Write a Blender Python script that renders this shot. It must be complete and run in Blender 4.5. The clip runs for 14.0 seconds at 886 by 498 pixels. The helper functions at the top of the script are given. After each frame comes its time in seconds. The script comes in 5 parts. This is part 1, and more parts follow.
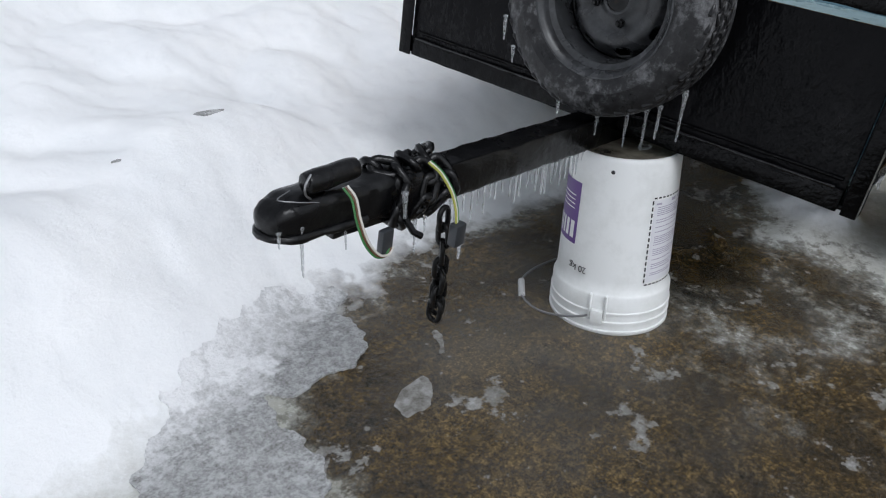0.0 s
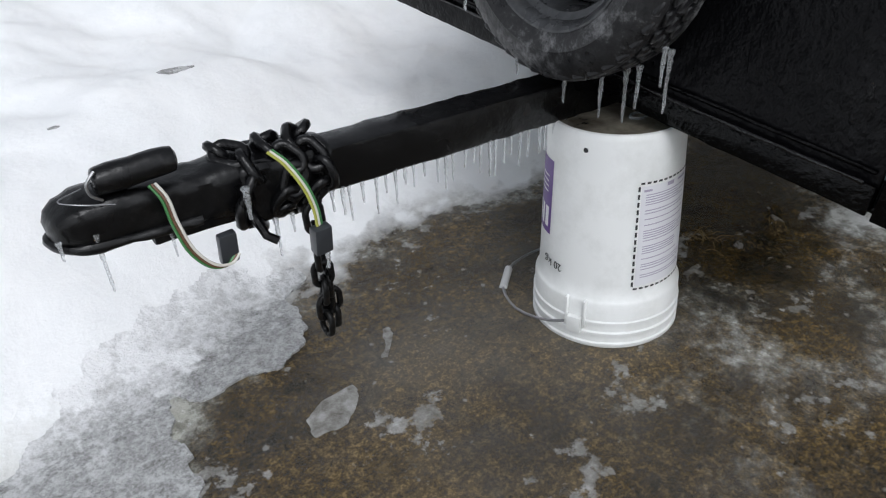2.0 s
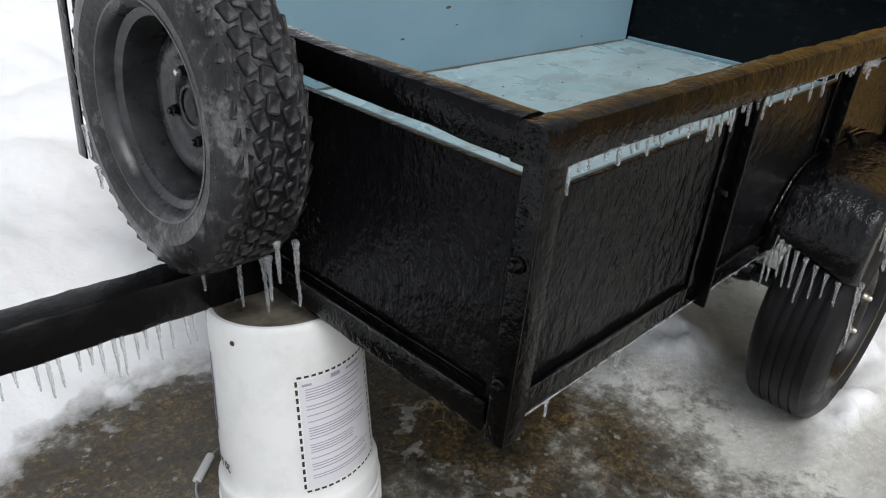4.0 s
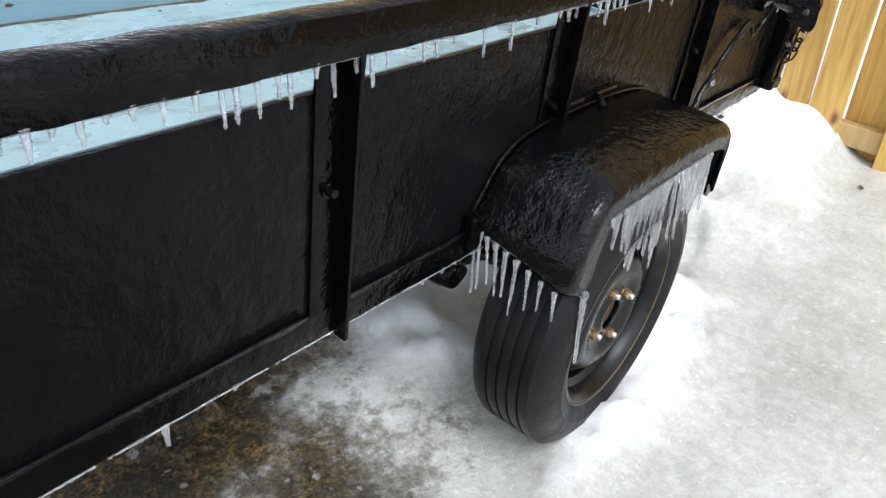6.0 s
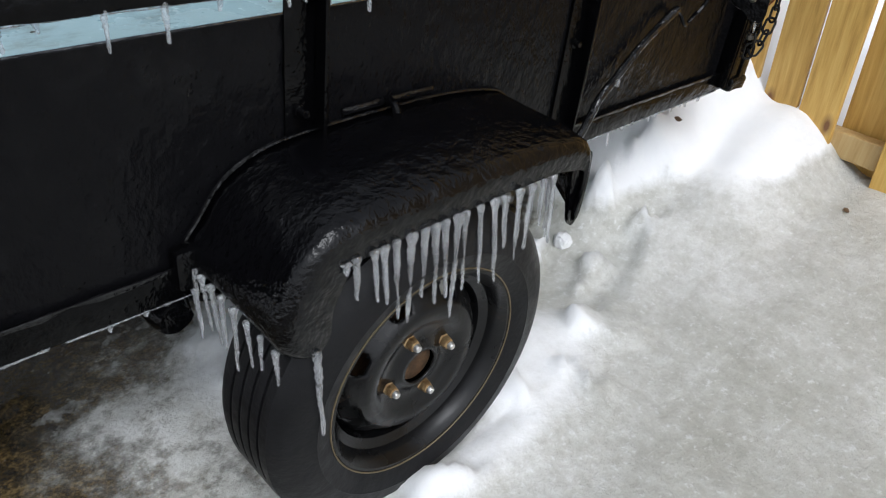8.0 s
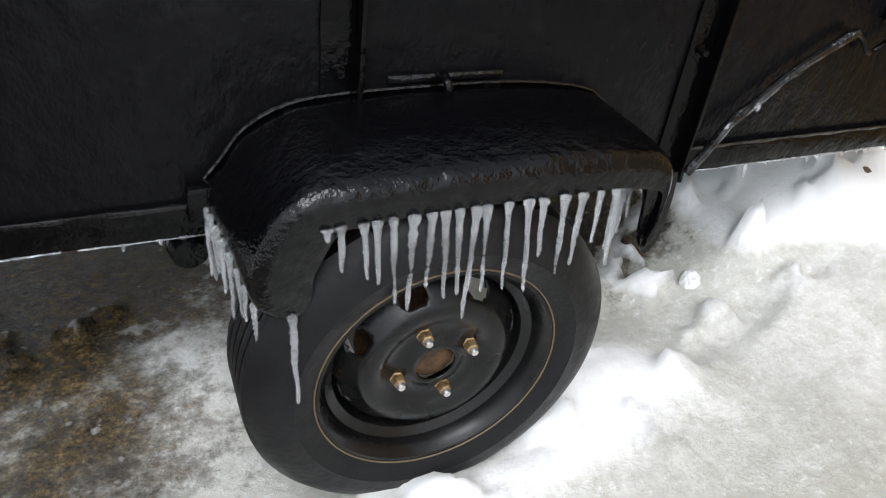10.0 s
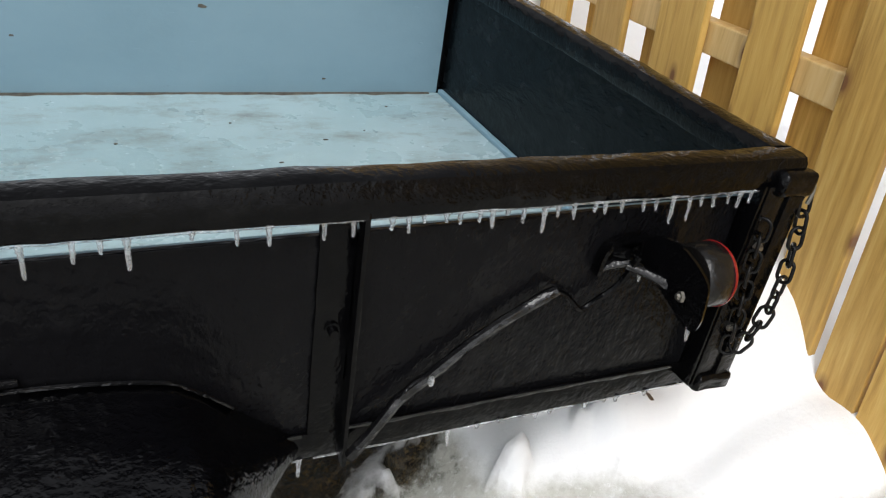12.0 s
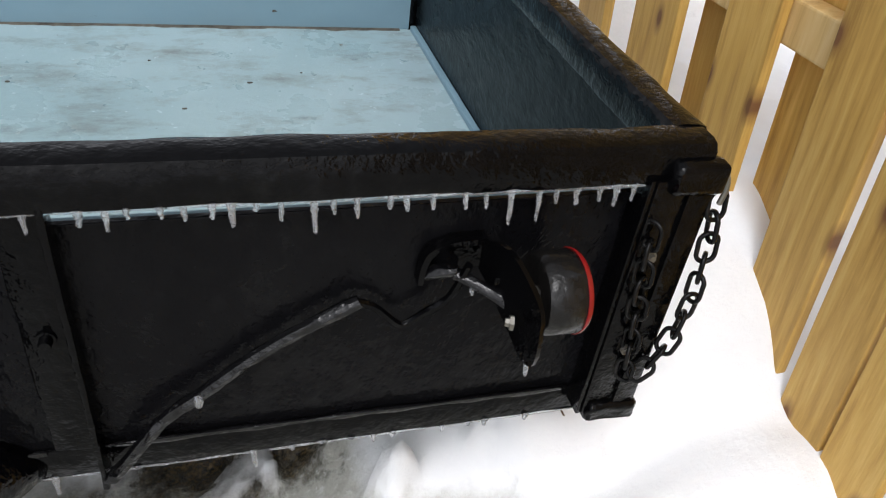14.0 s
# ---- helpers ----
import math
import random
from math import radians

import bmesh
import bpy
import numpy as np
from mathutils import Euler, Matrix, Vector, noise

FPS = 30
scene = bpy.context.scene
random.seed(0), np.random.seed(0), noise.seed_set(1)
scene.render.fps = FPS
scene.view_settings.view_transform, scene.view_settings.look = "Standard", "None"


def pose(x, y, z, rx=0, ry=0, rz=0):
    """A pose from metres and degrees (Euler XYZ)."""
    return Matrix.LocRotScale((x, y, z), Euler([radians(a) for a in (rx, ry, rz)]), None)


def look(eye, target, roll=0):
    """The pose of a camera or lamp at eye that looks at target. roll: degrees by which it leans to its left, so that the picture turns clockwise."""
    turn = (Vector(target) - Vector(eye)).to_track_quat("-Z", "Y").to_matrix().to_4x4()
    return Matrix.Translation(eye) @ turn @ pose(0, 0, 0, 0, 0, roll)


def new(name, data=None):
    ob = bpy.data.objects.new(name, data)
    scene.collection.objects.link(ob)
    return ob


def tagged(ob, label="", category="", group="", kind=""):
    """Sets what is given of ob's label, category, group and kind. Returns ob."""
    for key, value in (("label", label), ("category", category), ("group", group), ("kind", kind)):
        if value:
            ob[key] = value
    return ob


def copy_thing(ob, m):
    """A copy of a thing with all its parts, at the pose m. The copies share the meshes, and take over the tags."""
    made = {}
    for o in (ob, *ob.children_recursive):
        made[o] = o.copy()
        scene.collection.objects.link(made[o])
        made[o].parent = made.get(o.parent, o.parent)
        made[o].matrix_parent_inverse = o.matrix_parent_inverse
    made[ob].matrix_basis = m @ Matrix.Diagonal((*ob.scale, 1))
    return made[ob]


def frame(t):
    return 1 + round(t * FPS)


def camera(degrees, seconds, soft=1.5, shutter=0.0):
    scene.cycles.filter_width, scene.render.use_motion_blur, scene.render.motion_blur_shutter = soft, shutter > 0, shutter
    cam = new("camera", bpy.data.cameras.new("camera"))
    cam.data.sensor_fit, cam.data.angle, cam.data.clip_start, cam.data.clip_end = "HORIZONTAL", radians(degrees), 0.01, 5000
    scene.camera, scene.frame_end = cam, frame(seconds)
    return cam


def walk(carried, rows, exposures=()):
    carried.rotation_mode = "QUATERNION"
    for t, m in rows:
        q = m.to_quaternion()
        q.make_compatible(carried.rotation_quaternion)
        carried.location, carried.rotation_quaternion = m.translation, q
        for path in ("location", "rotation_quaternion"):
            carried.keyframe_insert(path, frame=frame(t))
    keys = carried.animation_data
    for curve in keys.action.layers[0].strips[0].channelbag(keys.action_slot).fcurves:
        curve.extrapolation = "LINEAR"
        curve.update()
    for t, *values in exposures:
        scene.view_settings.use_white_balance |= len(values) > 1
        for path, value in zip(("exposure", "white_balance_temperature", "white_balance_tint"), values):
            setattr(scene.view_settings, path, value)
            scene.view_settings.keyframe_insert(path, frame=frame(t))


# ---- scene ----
cam = camera(61.5, 14.0, soft=1.15)
PATH = [
    (0, (0.234, 0.357, 0.928), (1.511, 1.423, 0.009), 2.8),
    (0.5, (0.366, 0.323, 0.933), (1.518, 1.501, -0.013), 0.8),
    (1, (0.513, 0.246, 0.904), (1.517, 1.521, -0.085), -2.9),
    (1.5, (0.623, 0.248, 0.891), (1.633, 1.502, -0.118), -1.6),
    (2, (0.704, 0.284, 0.888), (1.659, 1.540, -0.171), -2.2),
    (2.5, (0.807, 0.240, 0.884), (1.617, 1.613, -0.150), -3.1),
    (3, (0.942, 0.108, 0.923), (1.857, 1.472, -0.032), -5.4),
    (3.5, (1.074, 0.137, 0.928), (2.236, 1.354, 0.045), -1.6),
    (3.7, (1.085, 0.160, 0.940), (2.298, 1.358, 0.101), -0.1),
    (5.8, (1.607, 0.060, 0.904), (2.875, 1.122, -0.031), 3.3),
    (6, (1.673, 0.049, 0.885), (2.958, 1.059, -0.084), 2.7),
    (6.5, (1.816, -0.084, 0.896), (3.110, 0.883, -0.106), 3.7),
    (7, (1.920, -0.108, 0.867), (3.124, 0.916, -0.187), 1.1),
    (7.5, (2.096, -0.099, 0.889), (3.364, 0.823, -0.185), 8.6),
    (7.7, (2.117, -0.104, 0.870), (3.340, 0.928, -0.155), 5.2),
    (9.8, (2.328, -0.178, 0.819), (3.055, 1.247, -0.206), 4.1),
    (10, (2.362, -0.206, 0.807), (3.031, 1.247, -0.218), 3.4),
    (10.5, (2.417, -0.194, 0.817), (3.129, 1.194, -0.269), 7.7),
    (11, (2.555, -0.133, 0.866), (3.317, 1.208, -0.244), 10.7),
    (11.5, (2.714, -0.101, 0.950), (3.485, 1.346, -0.010), 6.8),
    (12, (2.902, -0.086, 0.968), (3.633, 1.433, 0.091), 5.2),
    (12.5, (2.997, 0.002, 0.952), (3.682, 1.445, -0.078), 5.1),
    (13, (3.081, 0.029, 0.947), (3.767, 1.456, -0.104), 4.9),
    (13.5, (3.195, -0.006, 0.957), (3.731, 1.498, -0.073), 3.1),
    (14, (3.273, 0.000, 0.956), (3.760, 1.511, -0.088), 4.4),
]
EXPOSURES = [(0.0, -0.18, 6000, 10), (1.2, -0.13, 6050, 10), (2.2, -0.04, 6150, 10), (3.0, -0.02, 6250, 10), (3.7, 0.0, 6300, 10), (5.8, 0.86, 6000, 10), (6.5, 0.68, 6000, 10), (7.0, 0.42, 6000, 10), (7.7, 0.18, 6000, 10), (9.8, 0.66, 6150, 10), (10.4, 0.60, 6150, 10), (11.0, 0.5, 6150, 10), (12.0, 0.38, 6350, 10), (14.0, 0.30, 6250, 12)]
walk(cam, [(t, look(eye, target, roll)) for t, eye, target, roll in PATH], EXPOSURES)

# ---- daylight under an overcast sky ----
world = bpy.data.worlds.new("overcast")
scene.world = world
world.use_nodes = True
wn, wl = world.node_tree.nodes, world.node_tree.links
sky = wn.new("ShaderNodeTexSky")
sky.sky_type, sky.sun_disc = "NISHITA", False
sky.sun_elevation, sky.sun_rotation = radians(48), radians(200)
sky.air_density, sky.dust_density = 1.2, 3.0
veil = wn.new("ShaderNodeHueSaturation")
veil.inputs["Saturation"].default_value = 0.12
wl.new(sky.outputs[0], veil.inputs["Color"])
wl.new(veil.outputs[0], wn["Background"].inputs["Color"])
wn["Background"].inputs["Strength"].default_value = 0.14
sun_data = bpy.data.lights.new("sun", "SUN")
sun_data.energy, sun_data.angle, sun_data.color = 0.9, radians(30), (1.0, 0.985, 0.96)
sun = new("sun", sun_data)
sun.matrix_world = look((0.5, -2.5, 6), (2.0, 0.8, 0))

# The trailer stands nose up and leans towards its near side; its own frame is turned level by this.
LEVEL = Vector((-0.0358, 0.0691, 0.997)).rotation_difference(Vector((0, 0, 1))).to_matrix().to_4x4()


def W(x, y, z):
    """A place of the trailer's frame, in the world."""
    return LEVEL @ Vector((x, y, z))


# ---- materials ----
def material(name, base, rough=0.5, metal=0.0, coat=0.0):
    m = bpy.data.materials.new(name)
    m.use_nodes = True
    b = m.node_tree.nodes["Principled BSDF"]
    b.inputs["Base Color"].default_value = (*base, 1)
    b.inputs["Roughness"].default_value = rough
    b.inputs["Metallic"].default_value = metal
    b.inputs["Coat Weight"].default_value = coat
    b.inputs["Coat Roughness"].default_value = 0.08
    return m, b, m.node_tree.nodes, m.node_tree.links


def coords(n, l, scale=(1, 1, 1), obj=True):
    tc, mp = n.new("ShaderNodeTexCoord"), n.new("ShaderNodeMapping")
    mp.inputs["Scale"].default_value = scale
    l.new(tc.outputs["Object" if obj else "Generated"], mp.inputs["Vector"])
    return mp.outputs[0]


def noise_tex(n, l, vec, scale, detail=5, rough=0.6):
    t = n.new("ShaderNodeTexNoise")
    t.inputs["Scale"].default_value, t.inputs["Detail"].default_value, t.inputs["Roughness"].default_value = scale, detail, rough
    l.new(vec, t.inputs["Vector"])
    return t.outputs["Fac"]


def ramp(n, l, fac, stops):
    r = n.new("ShaderNodeValToRGB")
    e = r.color_ramp.elements
    while len(e) < len(stops):
        e.new(0.5)
    for s, (p, c) in zip(e, stops):
        s.position, s.color = p, (*c, 1) if len(c) == 3 else c
    l.new(fac, r.inputs[0])
    return r.outputs[0]


def grey(v):
    return (v, v, v)


def mix(n, l, fac, a, b, mode="MIX"):
    m = n.new("ShaderNodeMix")
    m.data_type, m.blend_type = "RGBA", mode
    for sock, v in ((m.inputs[0], fac), (m.inputs[6], a), (m.inputs[7], b)):
        if isinstance(v, (int, float)):
            sock.default_value = v
        elif isinstance(v, tuple):
            sock.default_value = (*v, 1)
        else:
            l.new(v, sock)
    return m.outputs[2]


def mathn(n, l, op, a, b=0.0, c=0.0):
    m = n.new("ShaderNodeMath")
    m.operation = op
    for sock, v in zip(m.inputs, (a, b, c)):
        if isinstance(v, (int, float)):
            sock.default_value = v
        else:
            l.new(v, sock)
    return m.outputs[0]


def bump(n, l, b, height, strength=0.3, dist=0.01):
    k = n.new("ShaderNodeBump")
    k.inputs["Strength"].default_value, k.inputs["Distance"].default_value = strength, dist
    l.new(height, k.inputs["Height"])
    l.new(k.outputs[0], b.inputs["Normal"])


def iced_paint(name, base, spots, rough=0.3, relief=0.25, scale=(1, 1, 1), gloss=0.2):
    """Dark paint under a skin of clear ice: streaked, pimpled and unevenly glossy."""
    m, b, n, l = material(name, base, rough)
    v = coords(n, l, scale)
    big, fine, mid = noise_tex(n, l, v, 5, 4), noise_tex(n, l, v, 150, 2), noise_tex(n, l, v, 34, 3, 0.55)
    pimples = noise_tex(n, l, v, 62, 3, 0.6)
    l.new(ramp(n, l, mid, [(0.35, base), (0.62, base), (0.8, spots)]), b.inputs["Base Color"])
    l.new(ramp(n, l, big, [(0.3, grey(rough * 0.6)), (0.7, grey(rough * 1.5))]), b.inputs["Roughness"])
    wet = mathn(n, l, "ADD", mathn(n, l, "MULTIPLY", big, 0.55), mathn(n, l, "MULTIPLY", pimples, 0.45))
    l.new(ramp(n, l, wet, [(0.42, grey(gloss * 0.75)), (0.55, grey(gloss)), (0.68, grey(min(1.0, gloss * 1.7)))]), b.inputs["Specular IOR Level"])
    hh = mathn(n, l, "ADD", mathn(n, l, "MULTIPLY", fine, 0.22), mathn(n, l, "ADD", mathn(n, l, "MULTIPLY", mid, 0.8), mathn(n, l, "MULTIPLY", pimples, 0.35)))
    bump(n, l, b, hh, relief, 0.006)
    return m


BLACK = iced_paint("black_iced_paint", (0.0015, 0.0015, 0.0018), (0.004, 0.004, 0.005), 0.10, 0.55, gloss=0.17)
SATIN = iced_paint("satin_black_steel", (0.003, 0.003, 0.0034), (0.006, 0.006, 0.007), 0.26, 0.25, gloss=0.36)
PANEL = iced_paint("black_painted_plywood", (0.0045, 0.0045, 0.0052), (0.008, 0.008, 0.009), 0.14, 0.75, (1, 1, 0.7), gloss=0.105)
GATE_IN = iced_paint("black_tailgate_paint", (0.003, 0.0045, 0.0055), (0.02, 0.024, 0.028), 0.25, 0.45, (1, 0.5, 1), gloss=0.14)
FENDER = iced_paint("black_fender_paint", (0.0015, 0.0015, 0.002), (0.004, 0.004, 0.005), 0.12, 0.8, gloss=0.34)
GLAZE = iced_paint("clear_glaze_on_black", (0.004, 0.004, 0.0045), (0.012, 0.012, 0.014), 0.08, 0.75, gloss=0.5)
CHAIN = iced_paint("chain_black_steel", (0.006, 0.006, 0.006), (0.03, 0.018, 0.012), 0.25, 0.4)

RUBBER, b, n, l = material("weathered_rubber", (0.02, 0.02, 0.021), 0.55)
v = coords(n, l)
l.new(ramp(n, l, noise_tex(n, l, v, 9, 6, 0.7), [(0.35, (0.004, 0.004, 0.0045)), (0.6, (0.006, 0.006, 0.007)), (0.78, (0.014, 0.014, 0.015))]), b.inputs["Base Color"])
l.new(ramp(n, l, noise_tex(n, l, v, 14), [(0.3, grey(0.3)), (0.7, grey(0.65))]), b.inputs["Roughness"])
b.inputs["Specular IOR Level"].default_value = 0.25
bump(n, l, b, noise_tex(n, l, v, 120, 4), 0.25, 0.003)

WORN_RUBBER, b, n, l = material("greyed_spare_rubber", (0.03, 0.03, 0.031), 0.5)
v = coords(n, l)
l.new(ramp(n, l, noise_tex(n, l, v, 13, 9, 0.78), [(0.38, (0.008, 0.008, 0.009)), (0.52, (0.022, 0.022, 0.023)), (0.68, (0.19, 0.19, 0.195))]), b.inputs["Base Color"])
l.new(ramp(n, l, noise_tex(n, l, v, 14), [(0.3, grey(0.2)), (0.7, grey(0.5))]), b.inputs["Roughness"])
b.inputs["Specular IOR Level"].default_value = 0.3
bump(n, l, b, noise_tex(n, l, v, 70, 5), 0.4, 0.004)

RIM, b, n, l = material("black_wheel_steel", (0.012, 0.012, 0.013), 0.3)
v = coords(n, l)
l.new(ramp(n, l, noise_tex(n, l, v, 22, 6, 0.7), [(0.4, (0.005, 0.005, 0.0055)), (0.62, (0.008, 0.008, 0.008)), (0.82, (0.06, 0.035, 0.02))]), b.inputs["Base Color"])
l.new(ramp(n, l, noise_tex(n, l, v, 10), [(0.3, grey(0.12)), (0.7, grey(0.42))]), b.inputs["Roughness"])
b.inputs["Specular IOR Level"].default_value = 0.3
bump(n, l, b, noise_tex(n, l, v, 60), 0.2, 0.003)

SPARE_RIM, b, n, l = material("greyed_wheel_steel", (0.05, 0.052, 0.055), 0.3)
v = coords(n, l)
l.new(ramp(n, l, noise_tex(n, l, v, 16, 7, 0.7), [(0.36, (0.014, 0.014, 0.015)), (0.55, (0.040, 0.042, 0.045)), (0.74, (0.10, 0.10, 0.105)), (0.86, (0.10, 0.065, 0.04))]), b.inputs["Base Color"])
l.new(ramp(n, l, noise_tex(n, l, v, 10), [(0.3, grey(0.14)), (0.7, grey(0.45))]), b.inputs["Roughness"])
bump(n, l, b, noise_tex(n, l, v, 50), 0.25, 0.003)

RUST, b, n, l = material("rusty_steel", (0.16, 0.07, 0.03), 0.55, 0.3)
v = coords(n, l)
l.new(ramp(n, l, noise_tex(n, l, v, 70, 6, 0.7), [(0.3, (0.022, 0.014, 0.009)), (0.55, (0.085, 0.045, 0.02)), (0.8, (0.20, 0.12, 0.05))]), b.inputs["Base Color"])
bump(n, l, b, noise_tex(n, l, v, 160), 0.4, 0.002)

TAN_BEAD = material("tan_bead_grime", (0.13, 0.10, 0.055), 0.6)[0]
BRASS, b, n, l = material("brassy_lug_nut", (0.42, 0.28, 0.12), 0.35, 0.8)
l.new(ramp(n, l, noise_tex(n, l, coords(n, l), 140, 5), [(0.3, (0.2, 0.11, 0.05)), (0.7, (0.5, 0.36, 0.18))]), b.inputs["Base Color"])
BRIGHT, b, n, l = material("bare_stud_steel", (0.75, 0.74, 0.72), 0.3, 0.9)
bump(n, l, b, noise_tex(n, l, coords(n, l), 300), 0.3, 0.001)

BLUE, b, n, l = material("light_blue_painted_wood", (0.27, 0.50, 0.58), 0.42)
v = coords(n, l)
stain = noise_tex(n, l, coords(n, l, (1, 1.9, 1)), 4.5, 11, 0.75)
speck = noise_tex(n, l, v, 55, 6, 0.75)
c = ramp(n, l, noise_tex(n, l, v, 2.0, 4), [(0.3, (0.27, 0.39, 0.42)), (0.7, (0.36, 0.48, 0.51))])
c = mix(n, l, ramp(n, l, stain, [(0.50, grey(0)), (0.68, grey(0.75))]), c, (0.13, 0.13, 0.11))
c = mix(n, l, ramp(n, l, speck, [(0.66, grey(0)), (0.74, grey(0.8))]), c, (0.10, 0.09, 0.075))
c = mix(n, l, ramp(n, l, noise_tex(n, l, v, 90, 4), [(0.66, grey(0)), (0.72, grey(0.7))]), c, (0.62, 0.74, 0.78))
l.new(c, b.inputs["Base Color"])
l.new(ramp(n, l, noise_tex(n, l, v, 6), [(0.35, grey(0.16)), (0.65, grey(0.5))]), b.inputs["Roughness"])
bump(n, l, b, mathn(n, l, "ADD", speck, noise_tex(n, l, v, 12, 5)), 0.25, 0.004)

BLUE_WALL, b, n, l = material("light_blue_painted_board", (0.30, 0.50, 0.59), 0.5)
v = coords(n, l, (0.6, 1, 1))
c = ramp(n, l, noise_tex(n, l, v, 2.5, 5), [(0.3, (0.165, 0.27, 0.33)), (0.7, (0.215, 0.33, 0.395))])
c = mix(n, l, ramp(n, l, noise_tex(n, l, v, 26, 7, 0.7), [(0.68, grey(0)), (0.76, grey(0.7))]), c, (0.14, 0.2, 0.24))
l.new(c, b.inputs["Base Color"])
bump(n, l, b, noise_tex(n, l, v, 40, 5), 0.25, 0.004)

ICE, b, n, l = material("clear_icicle_ice", (0.93, 0.95, 0.97), 0.07)
b.inputs["Transmission Weight"].default_value, b.inputs["IOR"].default_value = 0.83, 1.31
bump(n, l, b, noise_tex(n, l, coords(n, l, (1, 1, 0.06)), 40, 3), 0.3, 0.3)

SHEET, b, n, l = material("granular_grey_ice", (0.55, 0.57, 0.58), 0.3)
v = coords(n, l)
g1, g2 = noise_tex(n, l, v, 48, 8, 0.72), noise_tex(n, l, v, 170, 4, 0.6)
c = ramp(n, l, g1, [(0.30, (0.10, 0.095, 0.085)), (0.43, (0.25, 0.25, 0.245)), (0.68, (0.46, 0.465, 0.47))])
c = mix(n, l, ramp(n, l, g2, [(0.4, grey(0.0)), (0.7, grey(0.45))]), c, (0.7, 0.71, 0.72))
cover = n.new("ShaderNodeAttribute")
cover.attribute_name = "snow"
cv = mathn(n, l, "ADD", cover.outputs["Fac"], mathn(n, l, "MULTIPLY", g1, 0.5))
c = mix(n, l, ramp(n, l, cv, [(0.62, grey(0.0)), (1.04, grey(1.0))]), c, (0.84, 0.845, 0.855))
l.new(c, b.inputs["Base Color"])
l.new(ramp(n, l, g1, [(0.4, grey(0.1)), (0.65, grey(0.45))]), b.inputs["Roughness"])
bump(n, l, b, mathn(n, l, "ADD", g1, mathn(n, l, "MULTIPLY", g2, 0.5)), 0.6, 0.01)

THIN, b, n, l = material("thin_grey_ice", (0.25, 0.24, 0.22), 0.2)
v = coords(n, l)
l.new(ramp(n, l, noise_tex(n, l, v, 30, 7, 0.7), [(0.35, (0.12, 0.11, 0.095)), (0.52, (0.26, 0.255, 0.24)), (0.7, (0.40, 0.40, 0.39))]), b.inputs["Base Color"])
bump(n, l, b, noise_tex(n, l, v, 60, 5), 0.3, 0.006)

SNOW, b, n, l = material("old_snow", (0.86, 0.87, 0.88), 0.6)
v = coords(n, l)
l.new(ramp(n, l, noise_tex(n, l, v, 6, 6), [(0.3, (0.74, 0.75, 0.76)), (0.6, (0.88, 0.885, 0.89))]), b.inputs["Base Color"])
bump(n, l, b, mathn(n, l, "ADD", noise_tex(n, l, v, 30, 8, 0.7), noise_tex(n, l, v, 220, 3)), 0.5, 0.01)

# Frozen yard: wet brown earth under clear ice, whitened ice, and snow, told apart by two fields of the mesh.
GROUND, b, n, l = material("frozen_yard", (0.08, 0.06, 0.04), 0.2)
v = coords(n, l)
att_i, att_s = n.new("ShaderNodeAttribute"), n.new("ShaderNodeAttribute")
att_i.attribute_name, att_s.attribute_name = "whitened", "snow"
n1, n2, n3 = noise_tex(n, l, v, 3.0, 8, 0.65), noise_tex(n, l, v, 9, 9, 0.72), noise_tex(n, l, v, 75, 5, 0.7)
n4 = noise_tex(n, l, v, 1.4, 5)
n5 = noise_tex(n, l, v, 30, 8, 0.75)
n6 = noise_tex(n, l, v, 190, 3, 0.6)
blades = mathn(n, l, "ADD", mathn(n, l, "MULTIPLY", n3, 0.6), mathn(n, l, "MULTIPLY", n6, 0.4))
earth = ramp(n, l, blades, [(0.36, (0.008, 0.006, 0.004)), (0.5, (0.032, 0.024, 0.014)), (0.66, (0.10, 0.078, 0.045))])
moss = ramp(n, l, blades, [(0.38, (0.014, 0.009, 0.004)), (0.51, (0.075, 0.049, 0.016)), (0.64, (0.235, 0.160, 0.058))])
earth = mix(n, l, ramp(n, l, n2, [(0.38, grey(0)), (0.54, grey(0.9))]), earth, moss)
dark = ramp(n, l, n1, [(0.35, grey(0.40)), (0.62, grey(1.2))])
earth = mix(n, l, 1.0, earth, dark, "MULTIPLY")
milky = mix(n, l, ramp(n, l, n4, [(0.46, grey(0.0)), (0.70, grey(0.38))]), earth, (0.21, 0.20, 0.18))
# flecks of pale ice with torn edges, thicker where the yard is whiter
n7 = noise_tex(n, l, v, 8.5, 10, 0.62)
fleck = mathn(n, l, "MULTIPLY_ADD", att_i.outputs["Fac"], 0.16, n7)
fleck_c = ramp(n, l, n5, [(0.35, (0.16, 0.155, 0.14)), (0.52, (0.30, 0.295, 0.28)), (0.66, (0.50, 0.50, 0.49))])
milky = mix(n, l, ramp(n, l, fleck, [(0.635, grey(0)), (0.66, grey(0.65)), (0.72, grey(0.9))]), milky, fleck_c)
bub = n.new("ShaderNodeTexVoronoi")
bub.inputs["Scale"].default_value = 24
l.new(v, bub.inputs["Vector"])
spot = mathn(n, l, "ADD", bub.outputs["Distance"], mathn(n, l, "MULTIPLY", n2, 0.9))
milky = mix(n, l, ramp(n, l, spot, [(0.46, grey(0.55)), (0.54, grey(0.0))]), milky, (0.33, 0.325, 0.31))
ice_c = ramp(n, l, n5, [(0.25, (0.44, 0.435, 0.40)), (0.5, (0.58, 0.58, 0.555)), (0.75, (0.72, 0.725, 0.715))])
